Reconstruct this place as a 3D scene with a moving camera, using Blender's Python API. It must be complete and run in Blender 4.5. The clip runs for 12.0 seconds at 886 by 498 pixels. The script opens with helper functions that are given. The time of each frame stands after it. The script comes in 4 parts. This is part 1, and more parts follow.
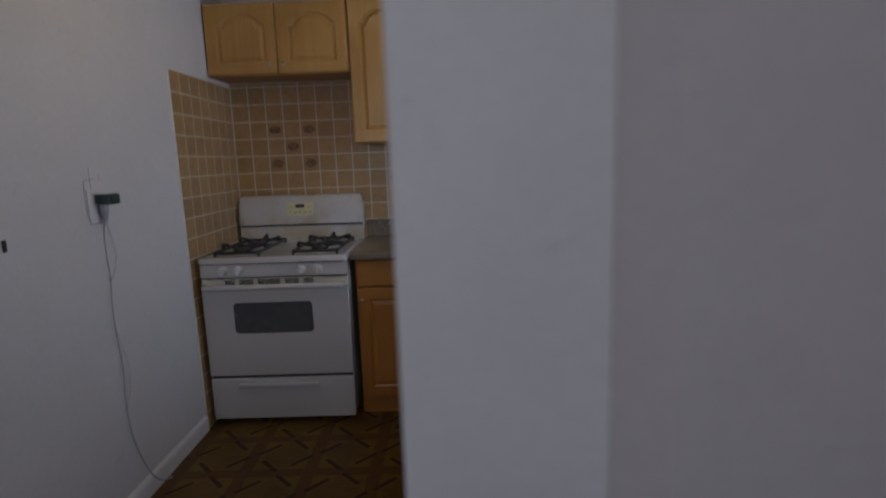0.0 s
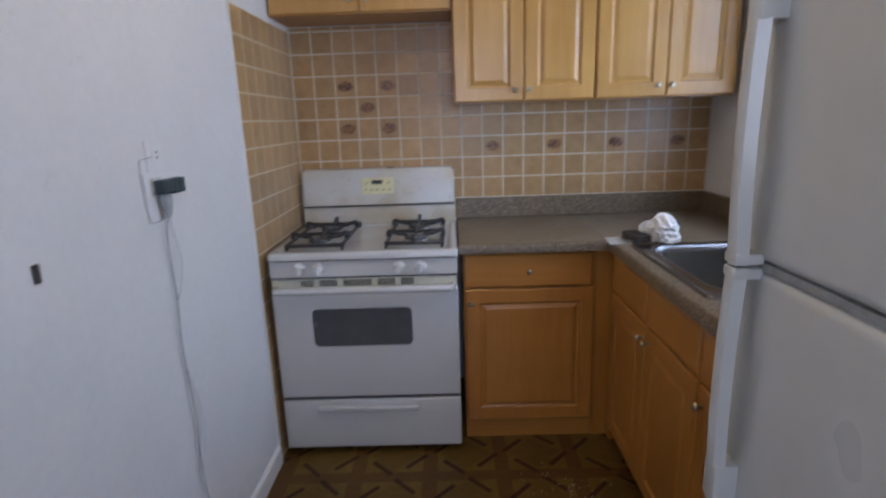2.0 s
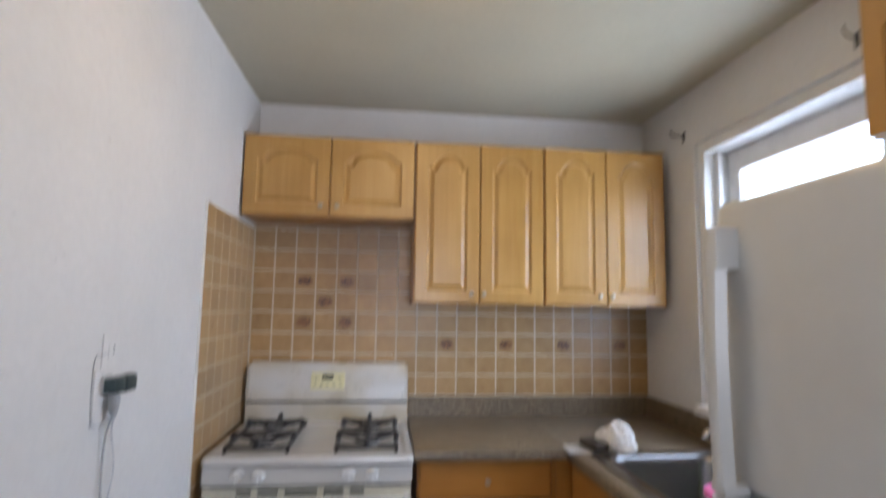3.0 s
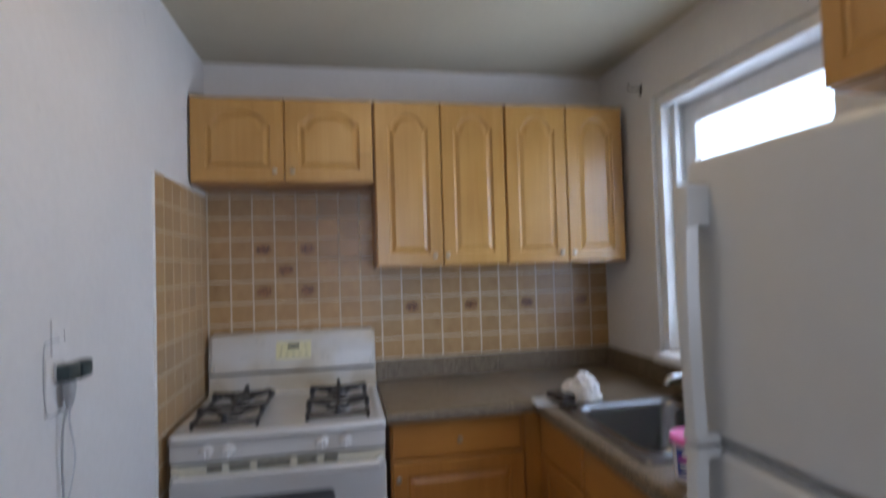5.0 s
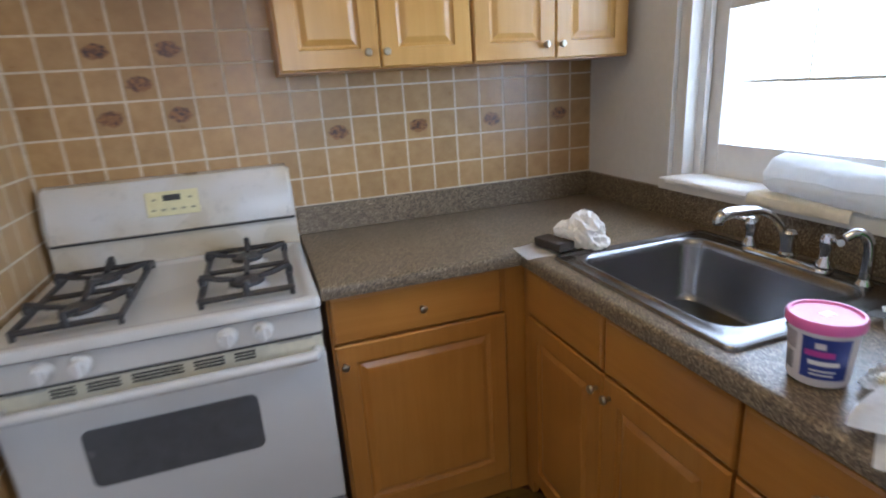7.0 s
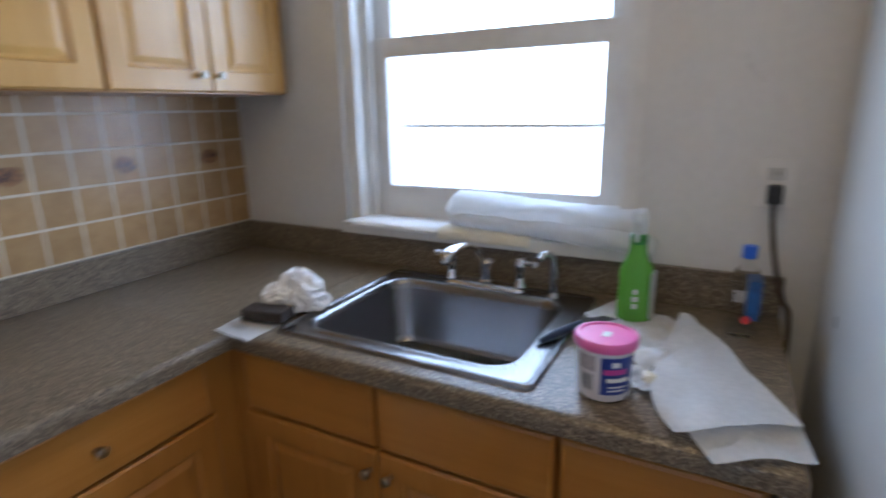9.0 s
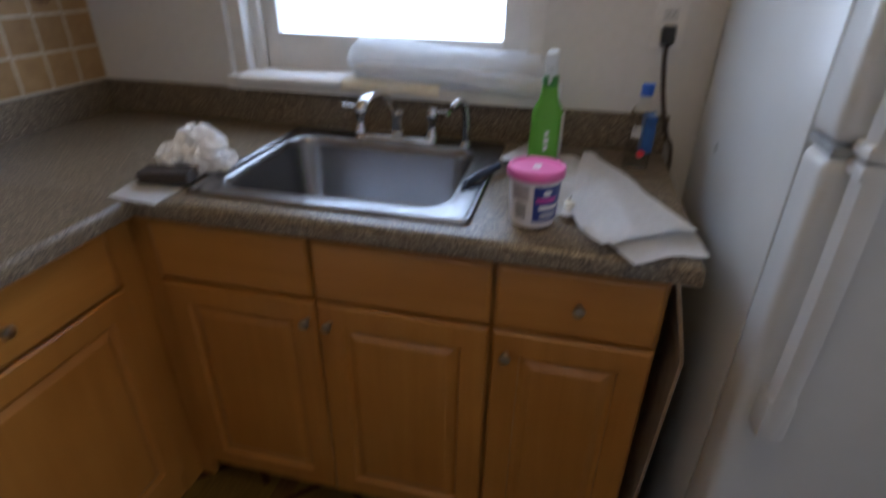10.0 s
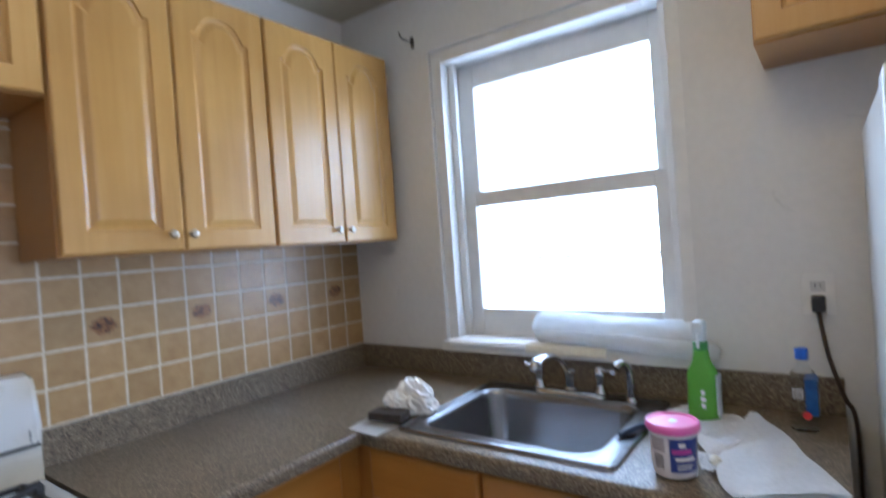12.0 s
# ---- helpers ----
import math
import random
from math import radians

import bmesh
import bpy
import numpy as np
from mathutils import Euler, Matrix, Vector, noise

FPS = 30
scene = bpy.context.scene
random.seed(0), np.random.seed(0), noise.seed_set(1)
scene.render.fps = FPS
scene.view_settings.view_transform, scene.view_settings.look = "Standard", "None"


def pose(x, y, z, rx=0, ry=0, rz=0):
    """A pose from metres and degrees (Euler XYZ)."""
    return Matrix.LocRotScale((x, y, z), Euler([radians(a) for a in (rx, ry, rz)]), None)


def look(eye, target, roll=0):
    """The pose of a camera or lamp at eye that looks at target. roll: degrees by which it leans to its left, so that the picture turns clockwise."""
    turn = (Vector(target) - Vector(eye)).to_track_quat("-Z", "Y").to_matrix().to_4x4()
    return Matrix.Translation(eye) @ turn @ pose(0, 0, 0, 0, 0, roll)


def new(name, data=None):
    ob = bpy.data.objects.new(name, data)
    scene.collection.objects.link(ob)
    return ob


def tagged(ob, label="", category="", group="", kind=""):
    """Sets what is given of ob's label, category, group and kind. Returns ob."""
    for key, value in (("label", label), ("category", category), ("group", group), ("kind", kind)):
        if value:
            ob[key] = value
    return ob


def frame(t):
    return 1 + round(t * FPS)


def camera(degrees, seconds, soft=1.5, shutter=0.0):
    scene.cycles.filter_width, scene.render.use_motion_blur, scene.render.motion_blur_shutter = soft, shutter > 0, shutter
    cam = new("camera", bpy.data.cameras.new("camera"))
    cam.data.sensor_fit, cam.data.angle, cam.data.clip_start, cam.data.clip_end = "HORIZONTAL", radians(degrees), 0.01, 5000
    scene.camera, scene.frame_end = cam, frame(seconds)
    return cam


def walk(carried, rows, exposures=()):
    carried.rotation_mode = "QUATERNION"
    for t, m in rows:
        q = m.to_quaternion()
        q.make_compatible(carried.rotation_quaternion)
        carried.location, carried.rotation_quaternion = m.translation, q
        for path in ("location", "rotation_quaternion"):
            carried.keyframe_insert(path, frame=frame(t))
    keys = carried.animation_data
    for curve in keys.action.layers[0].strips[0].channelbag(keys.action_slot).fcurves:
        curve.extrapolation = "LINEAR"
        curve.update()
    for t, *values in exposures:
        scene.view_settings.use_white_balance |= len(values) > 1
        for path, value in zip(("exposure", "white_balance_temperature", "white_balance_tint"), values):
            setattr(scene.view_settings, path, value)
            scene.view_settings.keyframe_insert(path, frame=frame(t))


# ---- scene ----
# ---- camera ----
LENS = 79.5
cam = camera(LENS, 12.0, soft=1.8, shutter=0.7)
PATH = [
    (0.00, 1.3209, -3.3509, 1.3715, 80.483, 1.916, 0.519),
    (0.50, 1.0933, -3.2164, 1.3813, 77.048, 0.203, -1.114),
    (1.00, 0.9935, -3.0295, 1.3658, 75.816, 0.470, 6.677),
    (1.50, 0.9244, -2.8655, 1.4005, 74.977, 0.315, 9.874),
    (2.00, 0.7686, -2.7423, 1.4150, 76.289, 1.865, 0.572),
    (2.50, 0.7175, -2.7255, 1.4498, 82.658, 0.419, -3.217),
    (3.00, 0.6666, -2.7560, 1.4713, 96.095, -0.965, -6.215),
    (3.20, 0.6593, -2.7797, 1.4784, 99.582, -0.796, -7.345),
    (4.80, 0.6357, -2.7610, 1.5197, 95.406, 1.366, -11.029),
    (5.00, 0.6436, -2.7242, 1.4872, 91.674, 1.663, -10.641),
    (5.50, 0.7158, -2.5587, 1.4536, 80.369, 1.952, -7.375),
    (6.00, 0.7495, -2.4132, 1.4411, 75.277, 2.231, -5.856),
    (6.50, 0.7258, -2.2265, 1.4124, 73.405, 2.383, -13.695),
    (6.70, 0.7135, -2.1502, 1.4150, 73.008, 3.209, -15.967),
    (8.30, 0.5876, -1.5860, 1.4243, 75.836, 0.311, -47.803),
    (8.50, 0.5668, -1.5702, 1.4247, 75.583, 0.488, -54.240),
    (9.00, 0.6043, -1.6411, 1.4258, 75.182, 1.079, -62.185),
    (9.50, 0.5802, -1.5843, 1.4081, 75.334, 2.060, -78.818),
    (10.00, 0.5313, -1.5310, 1.3677, 61.840, -0.704, -76.458),
    (10.50, 0.5082, -1.5582, 1.3401, 58.718, -1.397, -71.072),
    (11.00, 0.4408, -1.6646, 1.3659, 63.352, 0.975, -66.728),
    (11.50, 0.3679, -1.7490, 1.4390, 79.330, 2.281, -58.798),
    (12.00, 0.3029, -1.7816, 1.4501, 89.426, 4.036, -53.980),
]
EXPOSURE = [(0.0, -0.56, 6150, 20), (0.5, -0.2, 5900, 20), (1.5, 0.53, 5600, 18), (2.5, 0.9, 5850, 17), (3.0, 1.02, 6100, 16), (5.0, 0.52, 5800, 16), (5.5, 0.84, 5750, 16),
            (6.5, 1.12, 5950, 14), (9.0, 0.82, 5470, 14), (9.5, 0.44, 5850, 15), (10.0, 0.45, 5800, 16), (10.5, 1.02, 5500, 14), (11.0, 1.38, 5620, 14), (11.5, 1.48, 5400, 12), (12.0, 1.1, 5270, 12)]
walk(cam, [(t, pose(x, y, z, rx, ry, rz)) for t, x, y, z, rx, ry, rz in PATH], EXPOSURE)

# ---- world, sun and lamps ----
world = bpy.data.worlds.new("sky")
scene.world = world
world.use_nodes = True
wn = world.node_tree.nodes
sky = wn.new("ShaderNodeTexSky")
sky.sky_type, sky.sun_disc = "NISHITA", False
sky.sun_elevation, sky.sun_rotation = radians(48), radians(-70)
wn["Background"].inputs["Strength"].default_value = 0.15
world.node_tree.links.new(sky.outputs["Color"], wn["Background"].inputs["Color"])

sun = new("sun", bpy.data.lights.new("sun", "SUN"))
sun.data.energy, sun.data.angle, sun.data.color = 4.5, radians(0.5), (1.0, 0.94, 0.86)
sun.matrix_world = look((-9, 3.3, 10.6), (0, 0, 0))

# daylight that falls through the kitchen window
day = new("window_daylight", bpy.data.lights.new("window_daylight", "AREA"))
day.data.shape, day.data.size, day.data.size_y = "RECTANGLE", 0.93, 1.17
day.data.energy, day.data.color = 12.0, (0.70, 0.84, 1.0)
day.matrix_world = look((2.306, -0.962, 1.635), (0.0, -0.962, 1.635))

# fill lamp added in an unseen opening behind, to brighten hall and fridge
hall = new("hall_fill", bpy.data.lights.new("hall_fill", "AREA"))
hall.data.shape, hall.data.size, hall.data.size_y = "RECTANGLE", 1.1, 1.1
hall.data.energy, hall.data.color = 11.5, (0.88, 0.92, 1.0)
hall.matrix_world = look((1.02, -4.78, 1.65), (1.02, 0.0, 1.65))

# ---- materials ----
LIGHT_PANEL = 3.3


class Mat:
    """A small node builder."""

    def __init__(self, name, rough=0.5, metal=0.0, coat=0.0, spec=0.5):
        self.m = bpy.data.materials.new(name)
        self.m.use_nodes = True
        self.t = self.m.node_tree
        self.b = self.t.nodes["Principled BSDF"]
        self.b.inputs["Roughness"].default_value = rough
        self.b.inputs["Metallic"].default_value = metal
        self.b.inputs["Coat Weight"].default_value = coat
        self.b.inputs["Specular IOR Level"].default_value = spec
        self.co = self.t.nodes.new("ShaderNodeTexCoord").outputs["Object"]

    def put(self, socket, value):
        if hasattr(value, "is_output"):
            self.t.links.new(value, socket)
        elif isinstance(value, tuple) and len(value) == 3 and socket.type == "RGBA":
            socket.default_value = (*value, 1)
        else:
            socket.default_value = value

    def set(self, name, value):
        self.put(self.b.inputs[name], value)

    def math(self, op, a, b=0.0, c=0.0):
        n = self.t.nodes.new("ShaderNodeMath")
        n.operation = op
        for i, v in enumerate((a, b, c)):
            self.put(n.inputs[i], v)
        return n.outputs[0]

    def scaled(self, scale, vec=None):
        n = self.t.nodes.new("ShaderNodeMapping")
        self.put(n.inputs["Vector"], vec or self.co)
        n.inputs["Scale"].default_value = scale
        return n.outputs[0]

    def noise(self, scale, detail=3.0, rough=0.55, vec=None, dist=0.0):
        n = self.t.nodes.new("ShaderNodeTexNoise")
        self.put(n.inputs["Vector"], vec or self.co)
        n.inputs["Scale"].default_value, n.inputs["Detail"].default_value = scale, detail
        n.inputs["Roughness"].default_value, n.inputs["Distortion"].default_value = rough, dist
        return n.outputs["Fac"]

    def cells(self, scale, vec=None, out="Color"):
        n = self.t.nodes.new("ShaderNodeTexVoronoi")
        self.put(n.inputs["Vector"], vec or self.co)
        n.inputs["Scale"].default_value = scale
        return n.outputs[out]

    def ramp(self, fac, stops):
        n = self.t.nodes.new("ShaderNodeValToRGB")
        self.put(n.inputs["Fac"], fac)
        while len(n.color_ramp.elements) < len(stops):
            n.color_ramp.elements.new(0.5)
        for e, (p, c) in zip(n.color_ramp.elements, stops):
            e.position, e.color = p, (*c, 1) if isinstance(c, tuple) else (c, c, c, 1)
        return n.outputs["Color"]

    def mix(self, fac, a, b, mode="MIX"):
        n = self.t.nodes.new("ShaderNodeMix")
        n.data_type, n.blend_type = "RGBA", mode
        self.put(n.inputs[0], fac)
        self.put(n.inputs[6], a)
        self.put(n.inputs[7], b)
        return n.outputs[2]

    def bump(self, height, strength=0.2, dist=0.002):
        n = self.t.nodes.new("ShaderNodeBump")
        n.inputs["Strength"].default_value, n.inputs["Distance"].default_value = strength, dist
        self.put(n.inputs["Height"], height)
        self.t.links.new(n.outputs[0], self.b.inputs["Normal"])

    def split(self, vec=None):
        n = self.t.nodes.new("ShaderNodeSeparateXYZ")
        self.put(n.inputs[0], vec or self.co)
        return n.outputs

    def rand(self):
        return self.t.nodes.new("ShaderNodeObjectInfo").outputs["Random"]


def plain(name, color, rough=0.5, metal=0.0, spread=0.12, scale=25.0, bump=0.08, coat=0.0):
    """A nearly plain surface with slight mottling and relief."""
    k = Mat(name, rough, metal, coat)
    low = tuple(c * (1 - spread) for c in color)
    high = tuple(min(1, c * (1 + spread)) for c in color)
    k.set("Base Color", k.ramp(k.noise(scale, 4), [(0.3, low), (0.7, high)]))
    k.set("Roughness", k.math("MULTIPLY_ADD", k.noise(scale * 0.3, 3), 0.16, max(0.03, rough - 0.08)))
    if bump:
        k.bump(k.noise(scale * 6, 2), bump, 0.001)
    return k.m


def paint(name, color):
    k = Mat(name, 0.5, spec=0.4)
    stain = k.ramp(k.noise(1.7, 5, 0.6), [(0.25, tuple(c * 0.90 for c in color)), (0.6, color)])
    fine = k.ramp(k.noise(40, 3), [(0.35, 0.965), (0.65, 1.0)])
    scuff = k.ramp(k.noise(9, 6, 0.75, dist=0.6), [(0.30, 0.90), (0.36, 1.0)])
    k.set("Base Color", k.mix(1.0, k.mix(1.0, stain, fine, "MULTIPLY"), scuff, "MULTIPLY"))
    k.set("Roughness", k.math("MULTIPLY_ADD", k.noise(5, 3), 0.2, 0.38))
    h = k.math("MULTIPLY_ADD", k.noise(4, 3), 3.0, k.noise(160, 2))
    k.bump(h, 0.05, 0.0012)
    return k.m


def wood(name, horizontal=False, tone=1.0, tint=(1, 1, 1)):
    k = Mat(name, 0.34, coat=0.45, spec=0.45)
    k.b.inputs["Coat Roughness"].default_value = 0.25
    s = (2.2, 2.2, 40) if horizontal else (38, 38, 2.2)
    off = k.t.nodes.new("ShaderNodeVectorMath")
    k.put(off.inputs[0], k.scaled(s))
    k.put(off.inputs[1], k.math("MULTIPLY", k.rand(), 40))
    grain = k.noise(1.0, 6, 0.62, off.outputs[0], 0.4)
    broad = k.noise(2.6, 3, 0.5)
    c = k.ramp(grain, [(0.25, (0.425 * tone, 0.188 * tone, 0.035 * tone)), (0.5, (0.468 * tone, 0.215 * tone, 0.042 * tone)), (0.78, (0.508 * tone, 0.244 * tone, 0.053 * tone))])
    b = k.ramp(broad, [(0.3, (0.84, 0.78, 0.70)), (0.7, (1.04, 1.04, 1.06))])
    k.set("Base Color", k.mix(1.0, k.mix(1.0, c, b, "MULTIPLY"), tint, "MULTIPLY"))
    k.set("Roughness", k.math("MULTIPLY_ADD", grain, 0.18, 0.26))
    k.bump(grain, 0.10, 0.0008)
    return k.m


def laminate():
    k = Mat("speckled laminate", 0.3, spec=0.5)
    a = k.ramp(k.cells(300), [(0.0, (0.07, 0.055, 0.042)), (0.32, (0.135, 0.104, 0.076)), (0.62, (0.255, 0.208, 0.155)), (0.94, (0.47, 0.41, 0.33))])
    b = k.ramp(k.noise(190, 2, 0.6), [(0.36, 0.46), (0.56, 1.0)])
    c = k.ramp(k.noise(4, 4), [(0.3, (0.76, 0.715, 0.625)), (0.7, (0.90, 0.85, 0.75))])
    k.set("Base Color", k.mix(1.0, k.mix(0.65, a, b, "MULTIPLY"), c, "MULTIPLY"))
    k.set("Roughness", k.math("MULTIPLY_ADD", k.noise(5, 2), 0.12, 0.26))
    return k.m


def ceramic(name, motif=False):
    k = Mat(name, 0.32, spec=0.5)
    vec = k.t.nodes.new("ShaderNodeVectorMath")
    k.put(vec.inputs[0], k.co)
    k.put(vec.inputs[1], k.math("MULTIPLY", k.rand(), 25))
    n = k.noise(22, 5, 0.6, vec.outputs[0])
    base = k.ramp(n, [(0.25, (0.318, 0.188, 0.076)), (0.5, (0.382, 0.240, 0.104)), (0.78, (0.442, 0.296, 0.140))])
    shade = k.ramp(k.rand(), [(0.0, (0.86, 0.84, 0.80)), (0.5, (0.97, 0.95, 0.93)), (1.0, (1.06, 1.04, 1.0))])
    col = k.mix(1.0, base, shade, "MULTIPLY")
    if motif:
        x, y, z = k.split()
        r = k.math("POWER", k.math("ADD", k.math("POWER", x, 2.0), k.math("POWER", k.math("MULTIPLY", z, 1.45), 2.0)), 0.5)
        edge = k.math("ADD", r, k.math("MULTIPLY_ADD", k.noise(55, 3, 0.6, vec.outputs[0]), 0.03, -0.015))
        fruit = k.ramp(k.noise(70, 4, 0.65, vec.outputs[0]), [(0.36, (0.035, 0.018, 0.018)), (0.48, (0.13, 0.055, 0.025)), (0.58, (0.30, 0.14, 0.045)), (0.70, (0.07, 0.04, 0.02))])
        k_mask = k.ramp(edge, [(0.032, 1.0), (0.040, 0.0)])
        col = k.mix(k_mask, col, fruit)
    k.set("Base Color", col)
    k.set("Roughness", k.math("MULTIPLY_ADD", n, 0.25, 0.2))
    k.bump(n, 0.12, 0.001)
    return k.m


def vinyl():
    """Printed sheet flooring: diamonds in a woven grid, each ringed by four dark slats like a pinwheel."""
    k = Mat("printed vinyl", 0.5, spec=0.22)
    x, y, z = k.split()
    pitch = 0.3

    def cell(v, off):
        return k.math("SUBTRACT", k.math("FRACT", k.math("MULTIPLY_ADD", v, 1 / pitch, off)), 0.5)

    fx, fy = cell(x, 0.5 - 0.2 / pitch), cell(y, 0.5 + 1.0 / pitch)
    u = k.math("MULTIPLY", k.math("ADD", fx, fy), 0.7071)
    v = k.math("MULTIPLY", k.math("SUBTRACT", fy, fx), 0.7071)

    def near(a, at, half):
        return k.math("LESS_THAN", k.math("ABSOLUTE", k.math("SUBTRACT", a, at)), half)

    def slat(a, b, at, mid):
        return k.math("MULTIPLY", near(a, at, 0.034), near(b, mid, 0.20))

    d, m = 0.335, 0.10
    bars = slat(v, u, d, -m)
    for s in (slat(u, v, -d, -m), slat(v, u, -d, m), slat(u, v, d, m)):
        bars = k.math("MAXIMUM", bars, s)
    ax, ay = k.math("ABSOLUTE", fx), k.math("ABSOLUTE", fy)
    band = k.math("GREATER_THAN", k.math("MAXIMUM", ax, ay), 0.40)
    diamond = k.math("LESS_THAN", k.math("MAXIMUM", k.math("ABSOLUTE", u), k.math("ABSOLUTE", v)), 0.30)
    grain = k.noise(1, 5, 0.6, k.scaled((14, 90, 14)))
    field = k.ramp(grain, [(0.3, (0.142, 0.087, 0.016)), (0.7, (0.190, 0.122, 0.025))])
    inner = k.ramp(grain, [(0.3, (0.110, 0.063, 0.013)), (0.7, (0.160, 0.096, 0.022))])
    weave = k.ramp(grain, [(0.3, (0.095, 0.046, 0.013)), (0.7, (0.135, 0.068, 0.020))])
    dark = k.ramp(grain, [(0.3, (0.036, 0.011, 0.006)), (0.7, (0.062, 0.020, 0.010))])
    reach = k.math("MAXIMUM", k.math("ABSOLUTE", u), k.math("ABSOLUTE", v))
    rim = k.ramp(reach, [(0.23, 0.0), (0.29, 0.55), (0.31, 0.0)])
    gold = k.ramp(grain, [(0.3, (0.155, 0.095, 0.02)), (0.7, (0.20, 0.13, 0.032))])
    c = k.mix(diamond, field, inner)
    c = k.mix(band, c, weave)
    c = k.mix(rim, c, gold)
    c = k.mix(bars, c, dark)
    dirt = k.ramp(k.noise(3.5, 6, 0.65), [(0.3, (0.68, 0.64, 0.6)), (0.65, (1, 1, 1))])
    c = k.mix(1.0, c, dirt, "MULTIPLY")
    dust = k.ramp(k.noise(150, 3, 0.7), [(0.70, 0.0), (0.76, 0.5)])
    c = k.mix(dust, c, (0.5, 0.46, 0.4))
    k.set("Base Color", c)
    k.set("Roughness", k.math("MULTIPLY_ADD", k.noise(8, 4), 0.3, 0.28))
    k.bump(k.noise(120, 2), 0.06, 0.001)
    return k.m


def brushed(name, color, rough):
    k = Mat(name, rough, 1.0)
    n = k.noise(1, 4, 0.6, k.scaled((6, 180, 180)))
    k.set("Base Color", k.ramp(n, [(0.3, tuple(c * 0.85 for c in color)), (0.7, color)]))
    k.set("Roughness", k.math("MULTIPLY_ADD", k.noise(9, 3), 0.04, rough - 0.02))
    k.bump(n, 0.006, 0.0002)
    return k.m


def enamel(name, color, rough=0.22):
    k = Mat(name, rough, coat=0.3)
    grime = k.ramp(k.noise(7, 6, 0.7), [(0.26, tuple(a * b for a, b in zip(color, (0.985, 0.975, 0.955)))), (0.42, color)])
    k.set("Base Color", grime)
    k.set("Roughness", k.math("MULTIPLY_ADD", k.noise(14, 4), 0.07, rough - 0.03))
    k.bump(k.noise(320, 1), 0.02, 0.0004)
    return k.m


def see_through(name, color, rough=0.02, ior=1.45):
    k = Mat(name, rough)
    k.b.inputs["Transmission Weight"].default_value, k.b.inputs["IOR"].default_value = 1.0, ior
    k.set("Base Color", k.ramp(k.noise(6, 3), [(0.3, tuple(c * 0.93 for c in color)), (0.7, color)]))
    return k.m


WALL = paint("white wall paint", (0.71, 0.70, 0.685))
# Copy of the wall paint with the jog's darker look put into its colour.
WALL_DARKER = paint("darker copy of wall paint", (0.575, 0.545, 0.525))
CEIL = paint("cream ceiling paint", (0.53, 0.485, 0.365))
TRIM = plain("white gloss trim", (0.74, 0.73, 0.71), 0.3, 0, 0.06, 12)
MAPLE, MAPLE_H = wood("honey maple upright", False, 0.93, (1.0, 0.94, 0.82)), wood("honey maple level", True, 0.93, (1.0, 0.94, 0.82))
# Same maple for the upper doors, window glare and haze put into its tint.
MAPLE_GLARE = wood("maple upright paled by glare", False, 1.0, (1.0, 1.22, 1.6))
# Darker copy of the maple: shade on carcass boards and toe kicks as colour.
MAPLE_SHADED = wood("maple darkened for carcass shade", False, 0.82)
LAMINATE = laminate()
TILE, TILE_MOTIF = ceramic("tan ceramic"), ceramic("tan ceramic with fruit print", True)
# Far panes lightened in colour so they burn out like the bright outdoors.
FAR_PANE = plain("far window pane lightened for glare", (0.38, 0.40, 0.42), 0.3, 0, 0.15, 2, 0)
GROUT = plain("pale grout", (0.60, 0.53, 0.42), 0.85, 0, 0.15, 60, 0.3)
VINYL = vinyl()
STEEL = brushed("brushed steel", (0.285, 0.28, 0.283), 0.26)
NICKEL = plain("satin nickel", (0.40, 0.35, 0.27), 0.28, 1.0, 0.1, 30, 0)
CHROME = plain("chrome", (0.56, 0.56, 0.57), 0.10, 1.0, 0.04, 30, 0)
ENAMEL = enamel("white enamel", (0.57, 0.57, 0.56))
def stained_enamel():
    k = Mat("heat-stained enamel", 0.25, coat=0.2)
    n = k.noise(2.9, 2, 0.5, dist=0.3)
    smoke = k.ramp(n, [(0.34, (0.42, 0.34, 0.22)), (0.48, (0.53, 0.49, 0.41)), (0.62, (0.57, 0.565, 0.55))])
    k.set("Base Color", k.mix(1.0, smoke, k.ramp(k.noise(22, 5, 0.7), [(0.28, 0.86), (0.46, 1.0)]), "MULTIPLY"))
    k.set("Roughness", k.math("MULTIPLY_ADD", n, 0.2, 0.18))
    return k.m


STAINED = stained_enamel()
FRIDGE = plain("white textured steel", (0.59, 0.59, 0.57), 0.3, 0, 0.025, 9, 0.05, 0.15)
KNOB = plain("white knob plastic", (0.63, 0.63, 0.62), 0.35, 0, 0.04, 30, 0)
IRON = plain("black cast iron", (0.034, 0.034, 0.037), 0.45, 0, 0.3, 80, 0.4)
TEAL = plain("dark teal plastic", (0.022, 0.042, 0.045), 0.4, 0, 0.2, 60, 0.1)
BLACK = plain("black plastic", (0.02, 0.02, 0.022), 0.4, 0, 0.2, 60, 0.1)
DARK_GLASS = plain("dark oven glass", (0.085, 0.088, 0.095), 0.25, 0, 0.1, 20, 0)
# Shade in the stove's gaps as dark strips; also the fridge's rubber seal.
SHADOW_GAP = plain("dark gap shade and door seal", (0.06, 0.06, 0.06), 0.7, 0, 0.2, 60, 0.2)
GREY_RUBBER = plain("grey door seal", (0.30, 0.31, 0.31), 0.6, 0, 0.2, 60, 0.2)
BUTTON = plain("grey-green button print", (0.30, 0.30, 0.20), 0.5, 0, 0.1, 60, 0)
CREAM = plain("cream plastic", (0.66, 0.62, 0.36), 0.4, 0, 0.08, 40)
